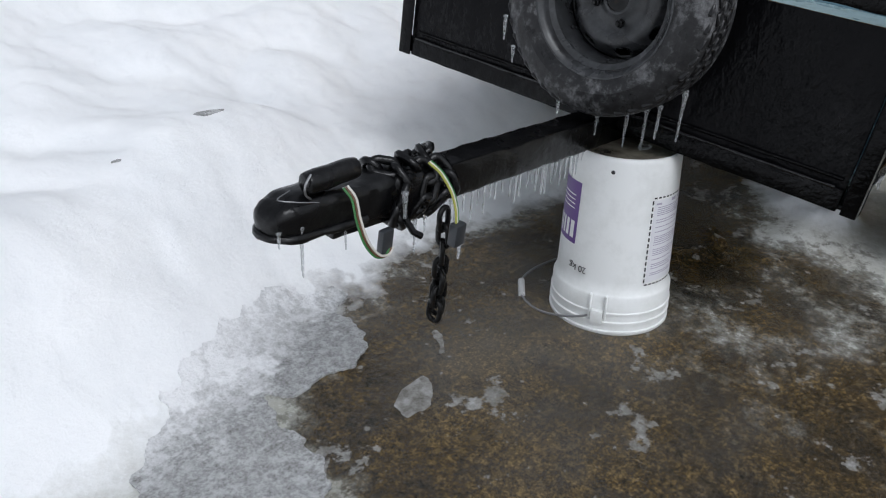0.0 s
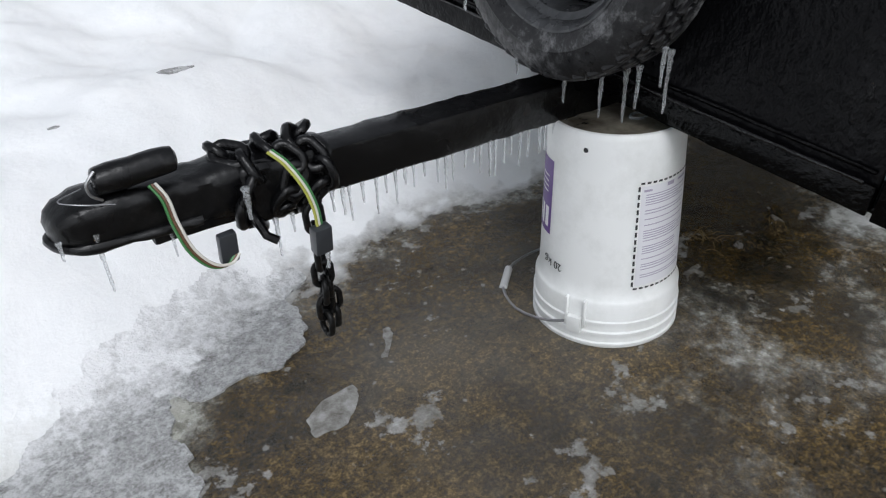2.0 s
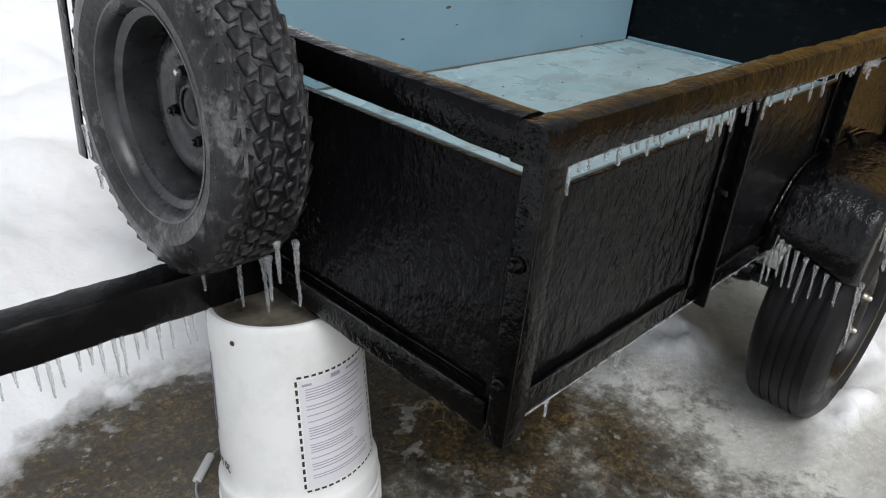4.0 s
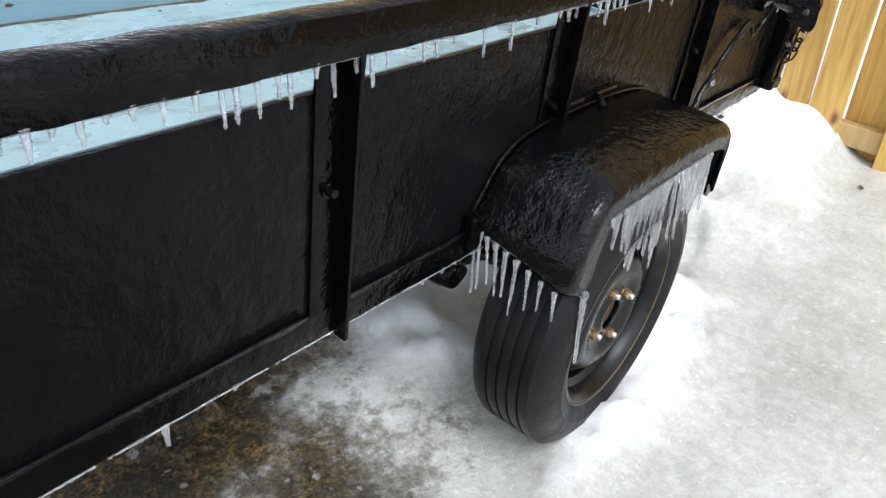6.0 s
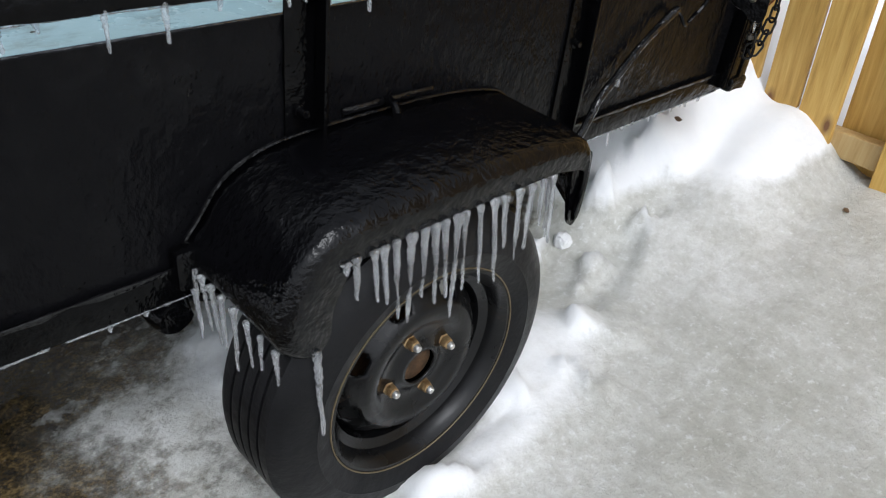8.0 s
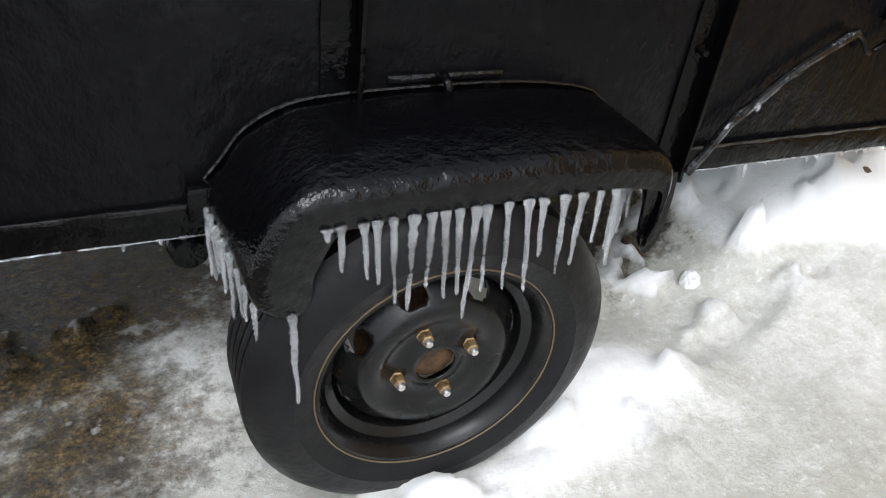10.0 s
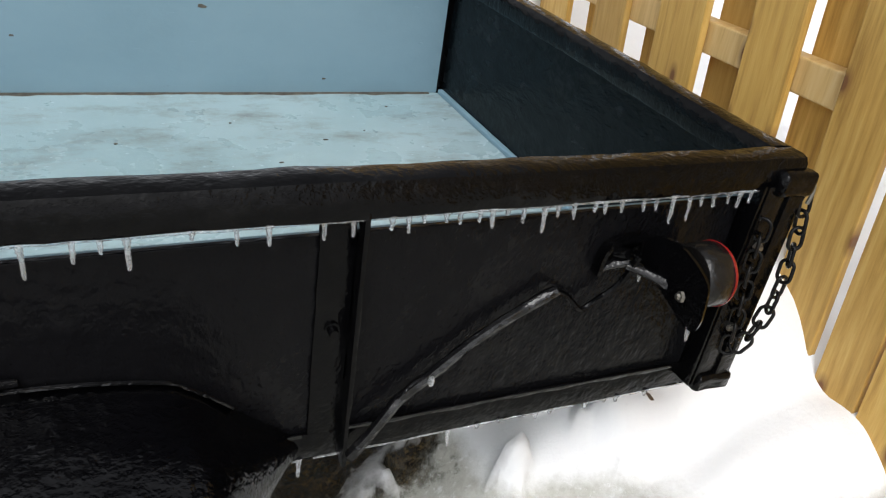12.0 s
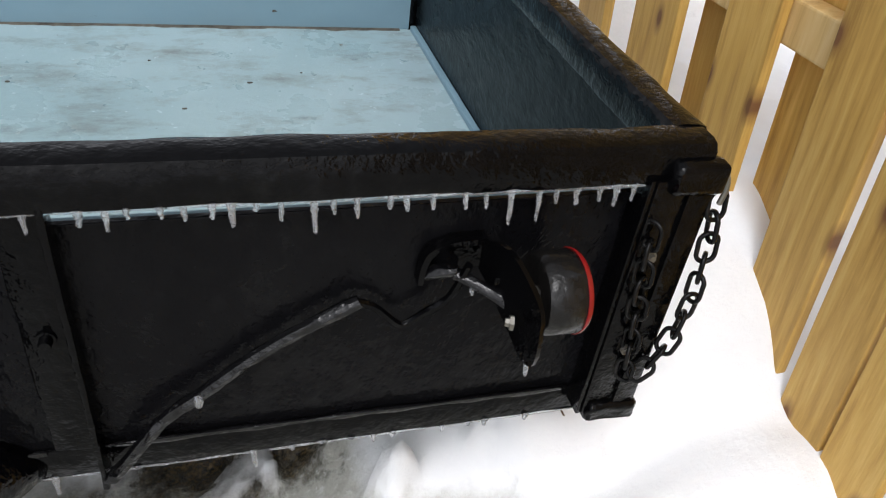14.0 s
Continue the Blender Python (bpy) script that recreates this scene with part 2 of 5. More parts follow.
wide = ramp(n, l, mathn(n, l, "ADD", mathn(n, l, "MULTIPLY", n1, 0.55), mathn(n, l, "MULTIPLY", n4, 0.45)), [(0.38, (0.69, 0.685, 0.62)), (0.52, (0.95, 0.95, 0.92)), (0.64, (1.15, 1.15, 1.15))])
ice_c = mix(n, l, 1.0, ice_c, wide, "MULTIPLY")
ice_c = mix(n, l, ramp(n, l, n3, [(0.56, grey(0)), (0.68, grey(0.6))]), ice_c, (0.80, 0.81, 0.81))
ice_c = mix(n, l, ramp(n, l, n3, [(0.28, grey(0.3)), (0.42, grey(0))]), ice_c, (0.30, 0.29, 0.25))
warp = noise_tex(n, l, v, 5.5, 12, 0.68)
lum = mathn(n, l, "ADD", mathn(n, l, "MULTIPLY", warp, 1.0), mathn(n, l, "MULTIPLY", n5, 0.45))
fi = mathn(n, l, "SUBTRACT", mathn(n, l, "ADD", att_i.outputs["Fac"], lum), 1.14)
mi = ramp(n, l, mathn(n, l, "MULTIPLY_ADD", fi, 3.1, 0.5), [(0.12, grey(0)), (0.40, grey(0.12)), (0.60, grey(0.36)), (0.8, grey(0.66)), (1.0, grey(1))])
c = mix(n, l, mi, milky, ice_c)
fs = mathn(n, l, "SUBTRACT", mathn(n, l, "ADD", att_s.outputs["Fac"], mathn(n, l, "MULTIPLY", mathn(n, l, "ADD", n2, n5), 0.3)), 0.80)
ms = ramp(n, l, mathn(n, l, "MULTIPLY_ADD", fs, 2.4, 0.5), [(0.05, grey(0)), (0.95, grey(1))])
snow_c = ramp(n, l, n1, [(0.3, (0.80, 0.815, 0.83)), (0.65, (0.90, 0.905, 0.91))])
c = mix(n, l, ms, c, snow_c)
l.new(c, b.inputs["Base Color"])
r0 = ramp(n, l, n2, [(0.3, grey(0.12)), (0.7, grey(0.3))])
r1 = mix(n, l, mi, r0, (0.30, 0.30, 0.30))
l.new(mix(n, l, ms, r1, (0.7, 0.7, 0.7)), b.inputs["Roughness"])
hh = mathn(n, l, "ADD", n5, mathn(n, l, "MULTIPLY", n3, 0.5))
bump(n, l, b, mathn(n, l, "MULTIPLY", hh, ramp(n, l, ms, [(0.0, grey(1)), (1.0, grey(0.35))])), 0.55, 0.014)

def pine(name, dark, mid, pale):
    """Sawn boards: streaked grain, knots, each board of its own tone."""
    m, b, n, l = material(name, (0.45, 0.27, 0.10), 0.6)
    inf = n.new("ShaderNodeObjectInfo")
    tc = n.new("ShaderNodeTexCoord")
    off = n.new("ShaderNodeVectorMath")
    off.operation = "MULTIPLY_ADD"
    l.new(inf.outputs["Random"], off.inputs[0])
    off.inputs[1].default_value = (37, 53, 71)
    l.new(tc.outputs["Object"], off.inputs[2])
    mp = n.new("ShaderNodeMapping")
    mp.inputs["Scale"].default_value = (1, 1, 0.07)
    l.new(off.outputs[0], mp.inputs["Vector"])
    grain = noise_tex(n, l, mp.outputs[0], 60, 7, 0.65)
    broad = noise_tex(n, l, mp.outputs[0], 14, 4)
    c = ramp(n, l, grain, [(0.28, dark), (0.5, mid), (0.74, pale)])
    c = mix(n, l, ramp(n, l, broad, [(0.42, grey(0.0)), (0.7, grey(0.55))]), c, mid)
    tone = ramp(n, l, inf.outputs["Random"], [(0.0, (0.75, 0.72, 0.70)), (0.5, (1.0, 0.97, 0.9)), (1.0, (1.12, 1.08, 1.0))])
    c = mix(n, l, 1.0, c, tone, "MULTIPLY")
    vk = n.new("ShaderNodeTexVoronoi")
    vk.inputs["Scale"].default_value = 5.5
    vk.voronoi_dimensions = "2D"
    se, co = n.new("ShaderNodeSeparateXYZ"), n.new("ShaderNodeCombineXYZ")
    l.new(off.outputs[0], se.inputs[0])
    l.new(mathn(n, l, "MULTIPLY", se.outputs["Y"], 1.3), co.inputs["X"])
    l.new(mathn(n, l, "MULTIPLY", se.outputs["Z"], 0.6), co.inputs["Y"])
    l.new(co.outputs[0], vk.inputs["Vector"])
    c = mix(n, l, ramp(n, l, vk.outputs["Distance"], [(0.035, grey(0.95)), (0.06, grey(0.55)), (0.12, grey(0.0))]), c, (0.15, 0.06, 0.02))
    l.new(c, b.inputs["Base Color"])
    bump(n, l, b, grain, 0.3, 0.004)
    return m


CEDAR = pine("golden_treated_pine", (0.30, 0.16, 0.032), (0.56, 0.35, 0.088), (0.73, 0.51, 0.175))
RAIL_PINE = pine("pale_treated_pine", (0.44, 0.29, 0.11), (0.58, 0.41, 0.18), (0.66, 0.52, 0.28))

PLASTIC, b, n, l = material("white_pail_plastic", (0.80, 0.81, 0.80), 0.38)
b.inputs["Subsurface Weight"].default_value = 0.08
b.inputs["Subsurface Radius"].default_value = (0.01, 0.01, 0.01)
v = coords(n, l)
c = ramp(n, l, noise_tex(n, l, v, 8, 7, 0.7), [(0.3, (0.68, 0.69, 0.67)), (0.55, (0.80, 0.81, 0.80))])
l.new(c, b.inputs["Base Color"])
bump(n, l, b, noise_tex(n, l, v, 25, 5), 0.12, 0.003)
PURPLE = material("purple_print", (0.105, 0.045, 0.22), 0.4)[0]
PAPER = material("label_paper", (0.70, 0.70, 0.73), 0.5)[0]
PRINT = material("grey_violet_print", (0.36, 0.33, 0.42), 0.5)[0]
INK = material("black_print", (0.02, 0.02, 0.022), 0.5)[0]
WHITE_PRINT = material("white_print", (0.8, 0.8, 0.8), 0.5)[0]
# water frozen on the pail; its brownish reflection is mixed into the base colour
ICE_REFLECT, b, n, l = material("ice_brown_reflection", (0.2, 0.17, 0.12), 0.12)
l.new(ramp(n, l, noise_tex(n, l, coords(n, l), 14, 6), [(0.35, (0.05, 0.042, 0.03)), (0.65, (0.26, 0.235, 0.19))]), b.inputs["Base Color"])
WIRE_STEEL = material("galvanised_wire", (0.35, 0.35, 0.36), 0.35, 0.8)[0]
GRIP = material("grey_plastic_grip", (0.5, 0.5, 0.5), 0.4)[0]
GREEN_WIRE = material("green_wire_sheath", (0.05, 0.17, 0.055), 0.25)[0]
YELLOW_WIRE = material("yellow_wire_sheath", (0.36, 0.36, 0.07), 0.25)[0]
WHITE_WIRE = material("white_wire_sheath", (0.62, 0.60, 0.55), 0.25)[0]
BROWN_WIRE = material("brown_wire_sheath", (0.12, 0.06, 0.035), 0.25)[0]
PLUG = material("dark_plug_rubber", (0.03, 0.033, 0.038), 0.3)[0]
RED, b, n, l = material("red_lamp_lens", (0.22, 0.009, 0.009), 0.25)
LAMP_CAN = iced_paint("dark_lamp_can", (0.008, 0.0075, 0.007), (0.025, 0.022, 0.02), 0.2, 0.35, gloss=0.3)
ZINC = material("zinc_bolt", (0.22, 0.21, 0.185), 0.38, 0.8)[0]
LEAF = material("dead_leaf", (0.12, 0.07, 0.035), 0.7)[0]
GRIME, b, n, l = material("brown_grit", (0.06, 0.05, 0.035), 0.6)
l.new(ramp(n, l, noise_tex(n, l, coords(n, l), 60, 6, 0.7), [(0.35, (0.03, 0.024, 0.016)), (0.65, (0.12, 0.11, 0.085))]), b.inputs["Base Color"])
STRAW = material("dead_grass_straw", (0.15, 0.10, 0.035), 0.7)[0]


# ---- mesh helpers ----
def part(name, bm, mat, parent=None, label="", smooth=True):
    me = bpy.data.meshes.new(name)
    bmesh.ops.recalc_face_normals(bm, faces=bm.faces)
    bm.to_mesh(me)
    bm.free()
    me.materials.append(mat)
    if smooth:
        for p in me.polygons:
            p.use_smooth = True
        me.set_sharp_from_angle(angle=radians(38))
    ob = new(name, me)
    if parent:
        ob.parent = parent
    if label:
        ob["label"] = label
    return ob


def empty(name, m, parent=None):
    ob = new(name)
    ob.empty_display_size = 0.05
    if parent:
        ob.parent = parent
        ob.matrix_basis = m
    else:
        ob.matrix_world = m
    return ob


def box(x0, x1, y0, y1, z0, z1, bevel=0.003, bm=None, m=None, seg=2):
    one = bmesh.new()
    bmesh.ops.create_cube(one, size=1, matrix=Matrix.Translation(((x0 + x1) / 2, (y0 + y1) / 2, (z0 + z1) / 2)) @ Matrix.Diagonal((x1 - x0, y1 - y0, z1 - z0, 1)))
    if bevel:
        bmesh.ops.bevel(one, geom=list(one.edges), offset=bevel, segments=seg, affect="EDGES", profile=0.6)
    if m:
        bmesh.ops.transform(one, matrix=m, verts=one.verts)
    if bm is None:
        return one
    me = bpy.data.meshes.new("tmp")
    one.to_mesh(me)
    one.free()
    bm.from_mesh(me)
    bpy.data.meshes.remove(me)
    return bm


def lathe(profile, n=48, bm=None, m=None, closed=False, wobble=None):
    """Turns (radius, height) pairs round z."""
    bm = bm or bmesh.new()
    m = m or Matrix()
    rings = []
    for r, z in profile:
        if r < 1e-6:
            rings.append([bm.verts.new(m @ Vector((0, 0, z)))])
        else:
            ring = []
            for k in range(n):
                a = 2 * math.pi * k / n
                rr = r * (1 + (wobble(a, z) if wobble else 0))
                ring.append(bm.verts.new(m @ Vector((rr * math.cos(a), rr * math.sin(a), z))))
            rings.append(ring)
    pairs = list(zip(rings, rings[1:])) + ([(rings[-1], rings[0])] if closed else [])
    for a, b2 in pairs:
        for k in range(n):
            q = [a[k % len(a)], a[(k + 1) % len(a)], b2[(k + 1) % len(b2)], b2[k % len(b2)]]
            q = list(dict.fromkeys(q))
            if len(q) > 2:
                bm.faces.new(q)
    return bm


def tube(points, radius, n=8, bm=None, closed=False):
    """A round bar through points; radius: one value, or one for each point."""
    bm = bm or bmesh.new()
    pts = [Vector(p) for p in points]
    rad = radius if isinstance(radius, (list, tuple)) else [radius] * len(pts)
    rings, side = [], None
    for i, p in enumerate(pts):
        a = pts[i - 1] if (i or closed) else p
        b2 = pts[(i + 1) % len(pts)] if (i + 1 < len(pts) or closed) else p
        d = (b2 - a).normalized()
        side = (side - d * side.dot(d)) if side else d.orthogonal()
        side.normalize()
        up = d.cross(side)
        rings.append([bm.verts.new(p + rad[i] * (math.cos(2 * math.pi * k / n) * side + math.sin(2 * math.pi * k / n) * up)) for k in range(n)])
    for a, b2 in list(zip(rings, rings[1:])) + ([(rings[-1], rings[0])] if closed else []):
        for k in range(n):
            bm.faces.new((a[k], a[(k + 1) % n], b2[(k + 1) % n], b2[k]))
    if not closed:
        bm.faces.new(rings[0][::-1])
        bm.faces.new(rings[-1])
    return bm


def spline(points, steps=6):
    """A smooth line through points."""
    p = [Vector(q) for q in points]
    p = [2 * p[0] - p[1]] + p + [2 * p[-1] - p[-2]]
    out = []
    for i in range(1, len(p) - 2):
        for s in range(steps):
            t = s / steps
            out.append(0.5 * (2 * p[i] + (p[i + 1] - p[i - 1]) * t + (2 * p[i - 1] - 5 * p[i] + 4 * p[i + 1] - p[i + 2]) * t * t + (3 * p[i] - p[i - 1] - 3 * p[i + 1] + p[i + 2]) * t ** 3))
    return out + [p[-2]]


def extrude_outline(outline, depth, m, bevel=0.0, bm=None):
    """A flat plate: an outline in x and y, given depth along z."""
    bm = bm or bmesh.new()
    lo = [bm.verts.new(m @ Vector((x, y, 0))) for x, y in outline]
    hi = [bm.verts.new(m @ Vector((x, y, depth))) for x, y in outline]
    k = len(outline)
    f = [bm.faces.new(lo[::-1]), bm.faces.new(hi)]
    f += [bm.faces.new((lo[i], lo[(i + 1) % k], hi[(i + 1) % k], hi[i])) for i in range(k)]
    if bevel:
        bmesh.ops.bevel(bm, geom=[e for e in bm.edges], offset=bevel, segments=2, affect="EDGES")
    return bm


def rough_up(bm, amount, size, seed=0.0):
    """Ice-lumpy surface: pushes the vertices along their normals by a noise."""
    bm.normal_update()
    for vert in bm.verts:
        vert.co += vert.normal * amount * noise.fractal(vert.co / size + Vector((seed, seed, 0)), 1.0, 2.0, 3)
    return bm


def link_mesh(name, length, width, wire, mat):
    """One oval chain link along x."""
    pts = []
    for k in range(20):
        a = 2 * math.pi * k / 20
        pts.append(((length / 2 - width / 2) * (1 if math.cos(a) > 0 else -1) + width / 2 * math.cos(a), width / 2 * math.sin(a), 0))
    bm = tube(pts, wire, 7, closed=True)
    me = bpy.data.meshes.new(name)
    bmesh.ops.recalc_face_normals(bm, faces=bm.faces)
    bm.to_mesh(me)
    bm.free()
    me.materials.append(mat)
    for p in me.polygons:
        p.use_smooth = True
    return me


def lay_chain(name, path, me, pitch, parent):
    """Links along a line, each turned a quarter against the last."""
    pts = spline(path, 12)
    acc, want, i = 0.0, 0.0, 0
    for a, b2 in zip(pts, pts[1:]):
        seg = (b2 - a).length
        while want <= acc + seg and seg > 0:
            p, d = a.lerp(b2, (want - acc) / seg), (b2 - a).normalized()
            q = d.to_track_quat("X", "Z").to_matrix().to_4x4()
            ob = new(name, me)
            ob.parent = parent
            ob.matrix_basis = Matrix.Translation(p) @ q @ pose(0, 0, 0, 45 + 90 * (i % 2) + 12 * math.sin(i * 2.1))
            want += pitch
            i += 1
        acc += seg


# ---- the ground ----
def smooth(a, b2, v):
    t = np.clip((v - a) / (b2 - a), 0, 1)
    return t * t * (3 - 2 * t)


def bump2(x, y, cx, cy, rx, ry):
    return np.exp(-((x - cx) / rx) ** 2 - ((y - cy) / ry) ** 2)


def bank_edge(x):
    return 1.50 - 0.34 * np.clip(1.15 - x, 0, 3) + 0.05 * np.sin(x * 5.0)


def ground_shape(x, y):
    """Height of the yard, and how snowed over it is, at the places x, y."""
    d = y - bank_edge(x)
    z = -0.058 + 0 * x
    z = z + 0.018 * bump2(x, y, 1.68, 1.0, 0.35, 0.3)
    z = z - 0.024 * bump2(x, y, 2.66, 0.5, 0.5, 0.4)
    z = z + 0.085 * smooth(3.1, 4.0, x) * (1 - 0.5 * smooth(0.2, -1.0, y))
    bank = 0.30 * smooth(0.0, 0.55, d) + 0.55 * smooth(0.45, 2.6, d)
    bank = bank + 0.07 * bump2(x, y, 1.2, 2.0, 0.35, 0.2) + 0.05 * bump2(x, y, 0.55, 1.75, 0.25, 0.2) - 0.06 * bump2(x, y, 1.75, 2.05, 0.3, 0.25)
    drift = smooth(3.35, 4.0, x) * (0.14 * smooth(0.34, 0.55, y) + 0.17 * smooth(0.6, 0.95, y)) + 0.075 * smooth(3.28, 3.46, x) * smooth(0.60, 0.74, y)
    drift = drift * (1 - smooth(4.3, 5.2, x) * 0.5)
    wheel_snow = 0.045 * bump2(x, y, 3.02, 0.53, 0.14, 0.11) + 0.024 * bump2(x, y, 2.60, 0.42, 0.26, 0.055) + 0.02 * bump2(x, y, 2.84, 0.42, 0.14, 0.07) + 0.040 * bump2(x, y, 2.61, 0.82, 0.14, 0.13) + 0.04 * bump2(x, y, 2.85, 0.98, 0.25, 0.15)
    far = 0.25 * smooth(4.2, 7, x) + 0.2 * smooth(-2, -6, y) + 0.25 * smooth(-0.5, -4, x)
    snow = np.clip(np.maximum.reduce([np.where(x < 1.35, smooth(-0.24, 0.22, d), smooth(-0.12, 0.12, d)), smooth(0.03, 0.09, drift), np.clip(wheel_snow / 0.03, 0, 1) * 0.85, smooth(-1.4, -2.5, y), smooth(0.0, -1.0, x) * 0.9, smooth(4.15, 4.3, x)]), 0, 1)
    return z + bank + drift + wheel_snow + far, snow, d


def axis(lo, hi, step, far):
    out = list(np.arange(lo, hi + 1e-6, step))
    s = step
    while out[-1] < far:
        s *= 1.16
        out.append(out[-1] + s)
    s = step
    while out[0] > -far:
        s *= 1.16
        out.insert(0, out[0] - s)
    return np.array(out)


gx, gy = axis(-0.6, 4.4, 0.015, 70), axis(-0.8, 4.3, 0.015, 70)
X, Y = np.meshgrid(gx, gy, indexing="ij")
Z, SN, D = ground_shape(X, Y)
flat = np.stack([X.ravel(), Y.ravel()], 1)
rough_s = np.array([noise.fractal(Vector((a * 7, b2 * 7, 0.0)), 0.9, 2.0, 5) for a, b2 in flat]).reshape(X.shape)
rough_l = np.array([0.6 * noise.noise(Vector((a * 1.7, b2 * 1.7, 4.0))) + 0.8 * (abs(noise.noise(Vector((a * 2.6, b2 * 2.6, 9.0)))) - 0.25) for a, b2 in flat]).reshape(X.shape)
# past the near yard the grid is too wide for the fine relief
near = 1 - smooth(4.0, 5.2, np.maximum(np.abs(X - 1.9) + 1.5, np.abs(Y - 1.7) + 1.4))
rough_s, rough_l = rough_s * near, rough_l * (0.25 + 0.75 * near)
CHUNK = smooth(0.02, 0.34, np.array([noise.fractal(Vector((a * 7.0, b2 * 7.0, 2.0)), 0.8, 2.2, 4) for a, b2 in flat]).reshape(X.shape))
LUMPY = np.clip(bump2(X, Y, 3.46, 0.76, 0.26, 0.16) + 0.7 * bump2(X, Y, 3.02, 0.55, 0.16, 0.12) + 0.45 * bump2(X, Y, 2.60, 0.83, 0.14, 0.12) + 0.4 * bump2(X, Y, 2.18, 0.99, 0.12, 0.1) + 0.35 * bump2(X, Y, 2.68, 0.42, 0.35, 0.06), 0, 1)
Z = Z + rough_s * (0.003 + 0.006 * SN + 0.004 * smooth(0.15, 0.5, D)) + rough_l * (0.006 + 0.085 * smooth(0.1, 0.7, D)) + CHUNK * LUMPY * 0.085
SN = np.clip(np.maximum(SN * (0.75 + 0.35 * CHUNK * (SN < 0.95)), CHUNK * LUMPY * 1.5), 0, 1)
WH = 0.10 + 0.75 * smooth(2.15, 3.0, X + 0.25 * rough_l * smooth(0.2, -0.3, Y) + 0.35 * np.clip(0.6 - Y, 0, 1)) * smooth(1.15, 0.65, Y) + 0.16 * smooth(1.2, 1.9, X) * smooth(1.0, 0.5, Y)
WH = WH + 0.27 * bump2(X, Y, 1.86, 0.86, 0.16, 0.14) + 0.35 * smooth(2.1, 2.5, X) * bump2(X, Y, 2.35, 0.95, 0.4, 0.25) + 0.3 * smooth(-0.25, 0.0, D) + 0.3 * smooth(0.75, 0.4, X + 0.3 * rough_l * smooth(0.8, 0.5, Y)) + 0.35 * smooth(1.0, 0.8, X) * smooth(-0.75, -0.3, D)
WH = WH + 0.45 * smooth(3.0, 3.4, X) * smooth(0.8, 0.3, Y) + 0.07 * bump2(X, Y, 1.75, 0.45, 0.5, 0.25) - 0.36 * bump2(X, Y, 3.20, 0.88, 0.20, 0.25) - 0.05 * bump2(X, Y, 2.42, 0.95, 0.22, 0.2) + 0.14 * bump2(X, Y, 2.30, 0.42, 0.28, 0.20) + 0.20 * bump2(X, Y, 1.62, 0.78, 0.20, 0.12) + 0.10 * bump2(X, Y, 2.28, 0.86, 0.20, 0.12) + 0.03 * smooth(1.15, 1.5, X) * smooth(0.86, 0.62, Y) * smooth(2.2, 1.9, X) - 0.12 * bump2(X, Y, 1.98, 0.76, 0.18, 0.14) - 0.12 * bump2(X, Y, 2.30, 0.70, 0.16, 0.10) + 0.19 * bump2(X, Y, 2.22, 0.74, 0.20, 0.18)
nx, ny = X.shape
idx = np.arange(nx * ny).reshape(nx, ny)
quads = np.stack([idx[:-1, :-1], idx[1:, :-1], idx[1:, 1:], idx[:-1, 1:]], -1).reshape(-1, 4)
gme = bpy.data.meshes.new("ground")
gme.from_pydata(np.stack([X, Y, Z], -1).reshape(-1, 3).tolist(), [], quads.tolist())
for key, val in (("whitened", WH), ("snow", SN)):
    gme.attributes.new(key, "FLOAT", "POINT").data.foreach_set("value", val.ravel().astype(np.float32))
gme.materials.append(GROUND)
gme.polygons.foreach_set("use_smooth", [True] * len(gme.polygons))
ground = tagged(new("ground", gme), "wet brown frozen yard with whitened ice and old snow", "ground", kind="structure")


def ground_z(x, y):
    i, j = int(np.searchsorted(gx, x)) - 1, int(np.searchsorted(gy, y)) - 1
    u, w = (x - gx[i]) / (gx[i + 1] - gx[i]), (y - gy[j]) / (gy[j + 1] - gy[j])
    return float((Z[i, j] * (1 - u) + Z[i + 1, j] * u) * (1 - w) + (Z[i, j + 1] * (1 - u) + Z[i + 1, j + 1] * u) * w)


def snow_at(x, y):
    return float(SN[int(np.searchsorted(gx, x)), int(np.searchsorted(gy, y))])


def inside(x, y, poly):
    hit = False
    for (x0, y0), (x1, y1) in zip(poly, poly[1:] + poly[:1]):
        if (y0 > y) != (y1 > y) and x < x0 + (y - y0) * (x1 - x0) / (y1 - y0):
            hit = not hit
    return hit


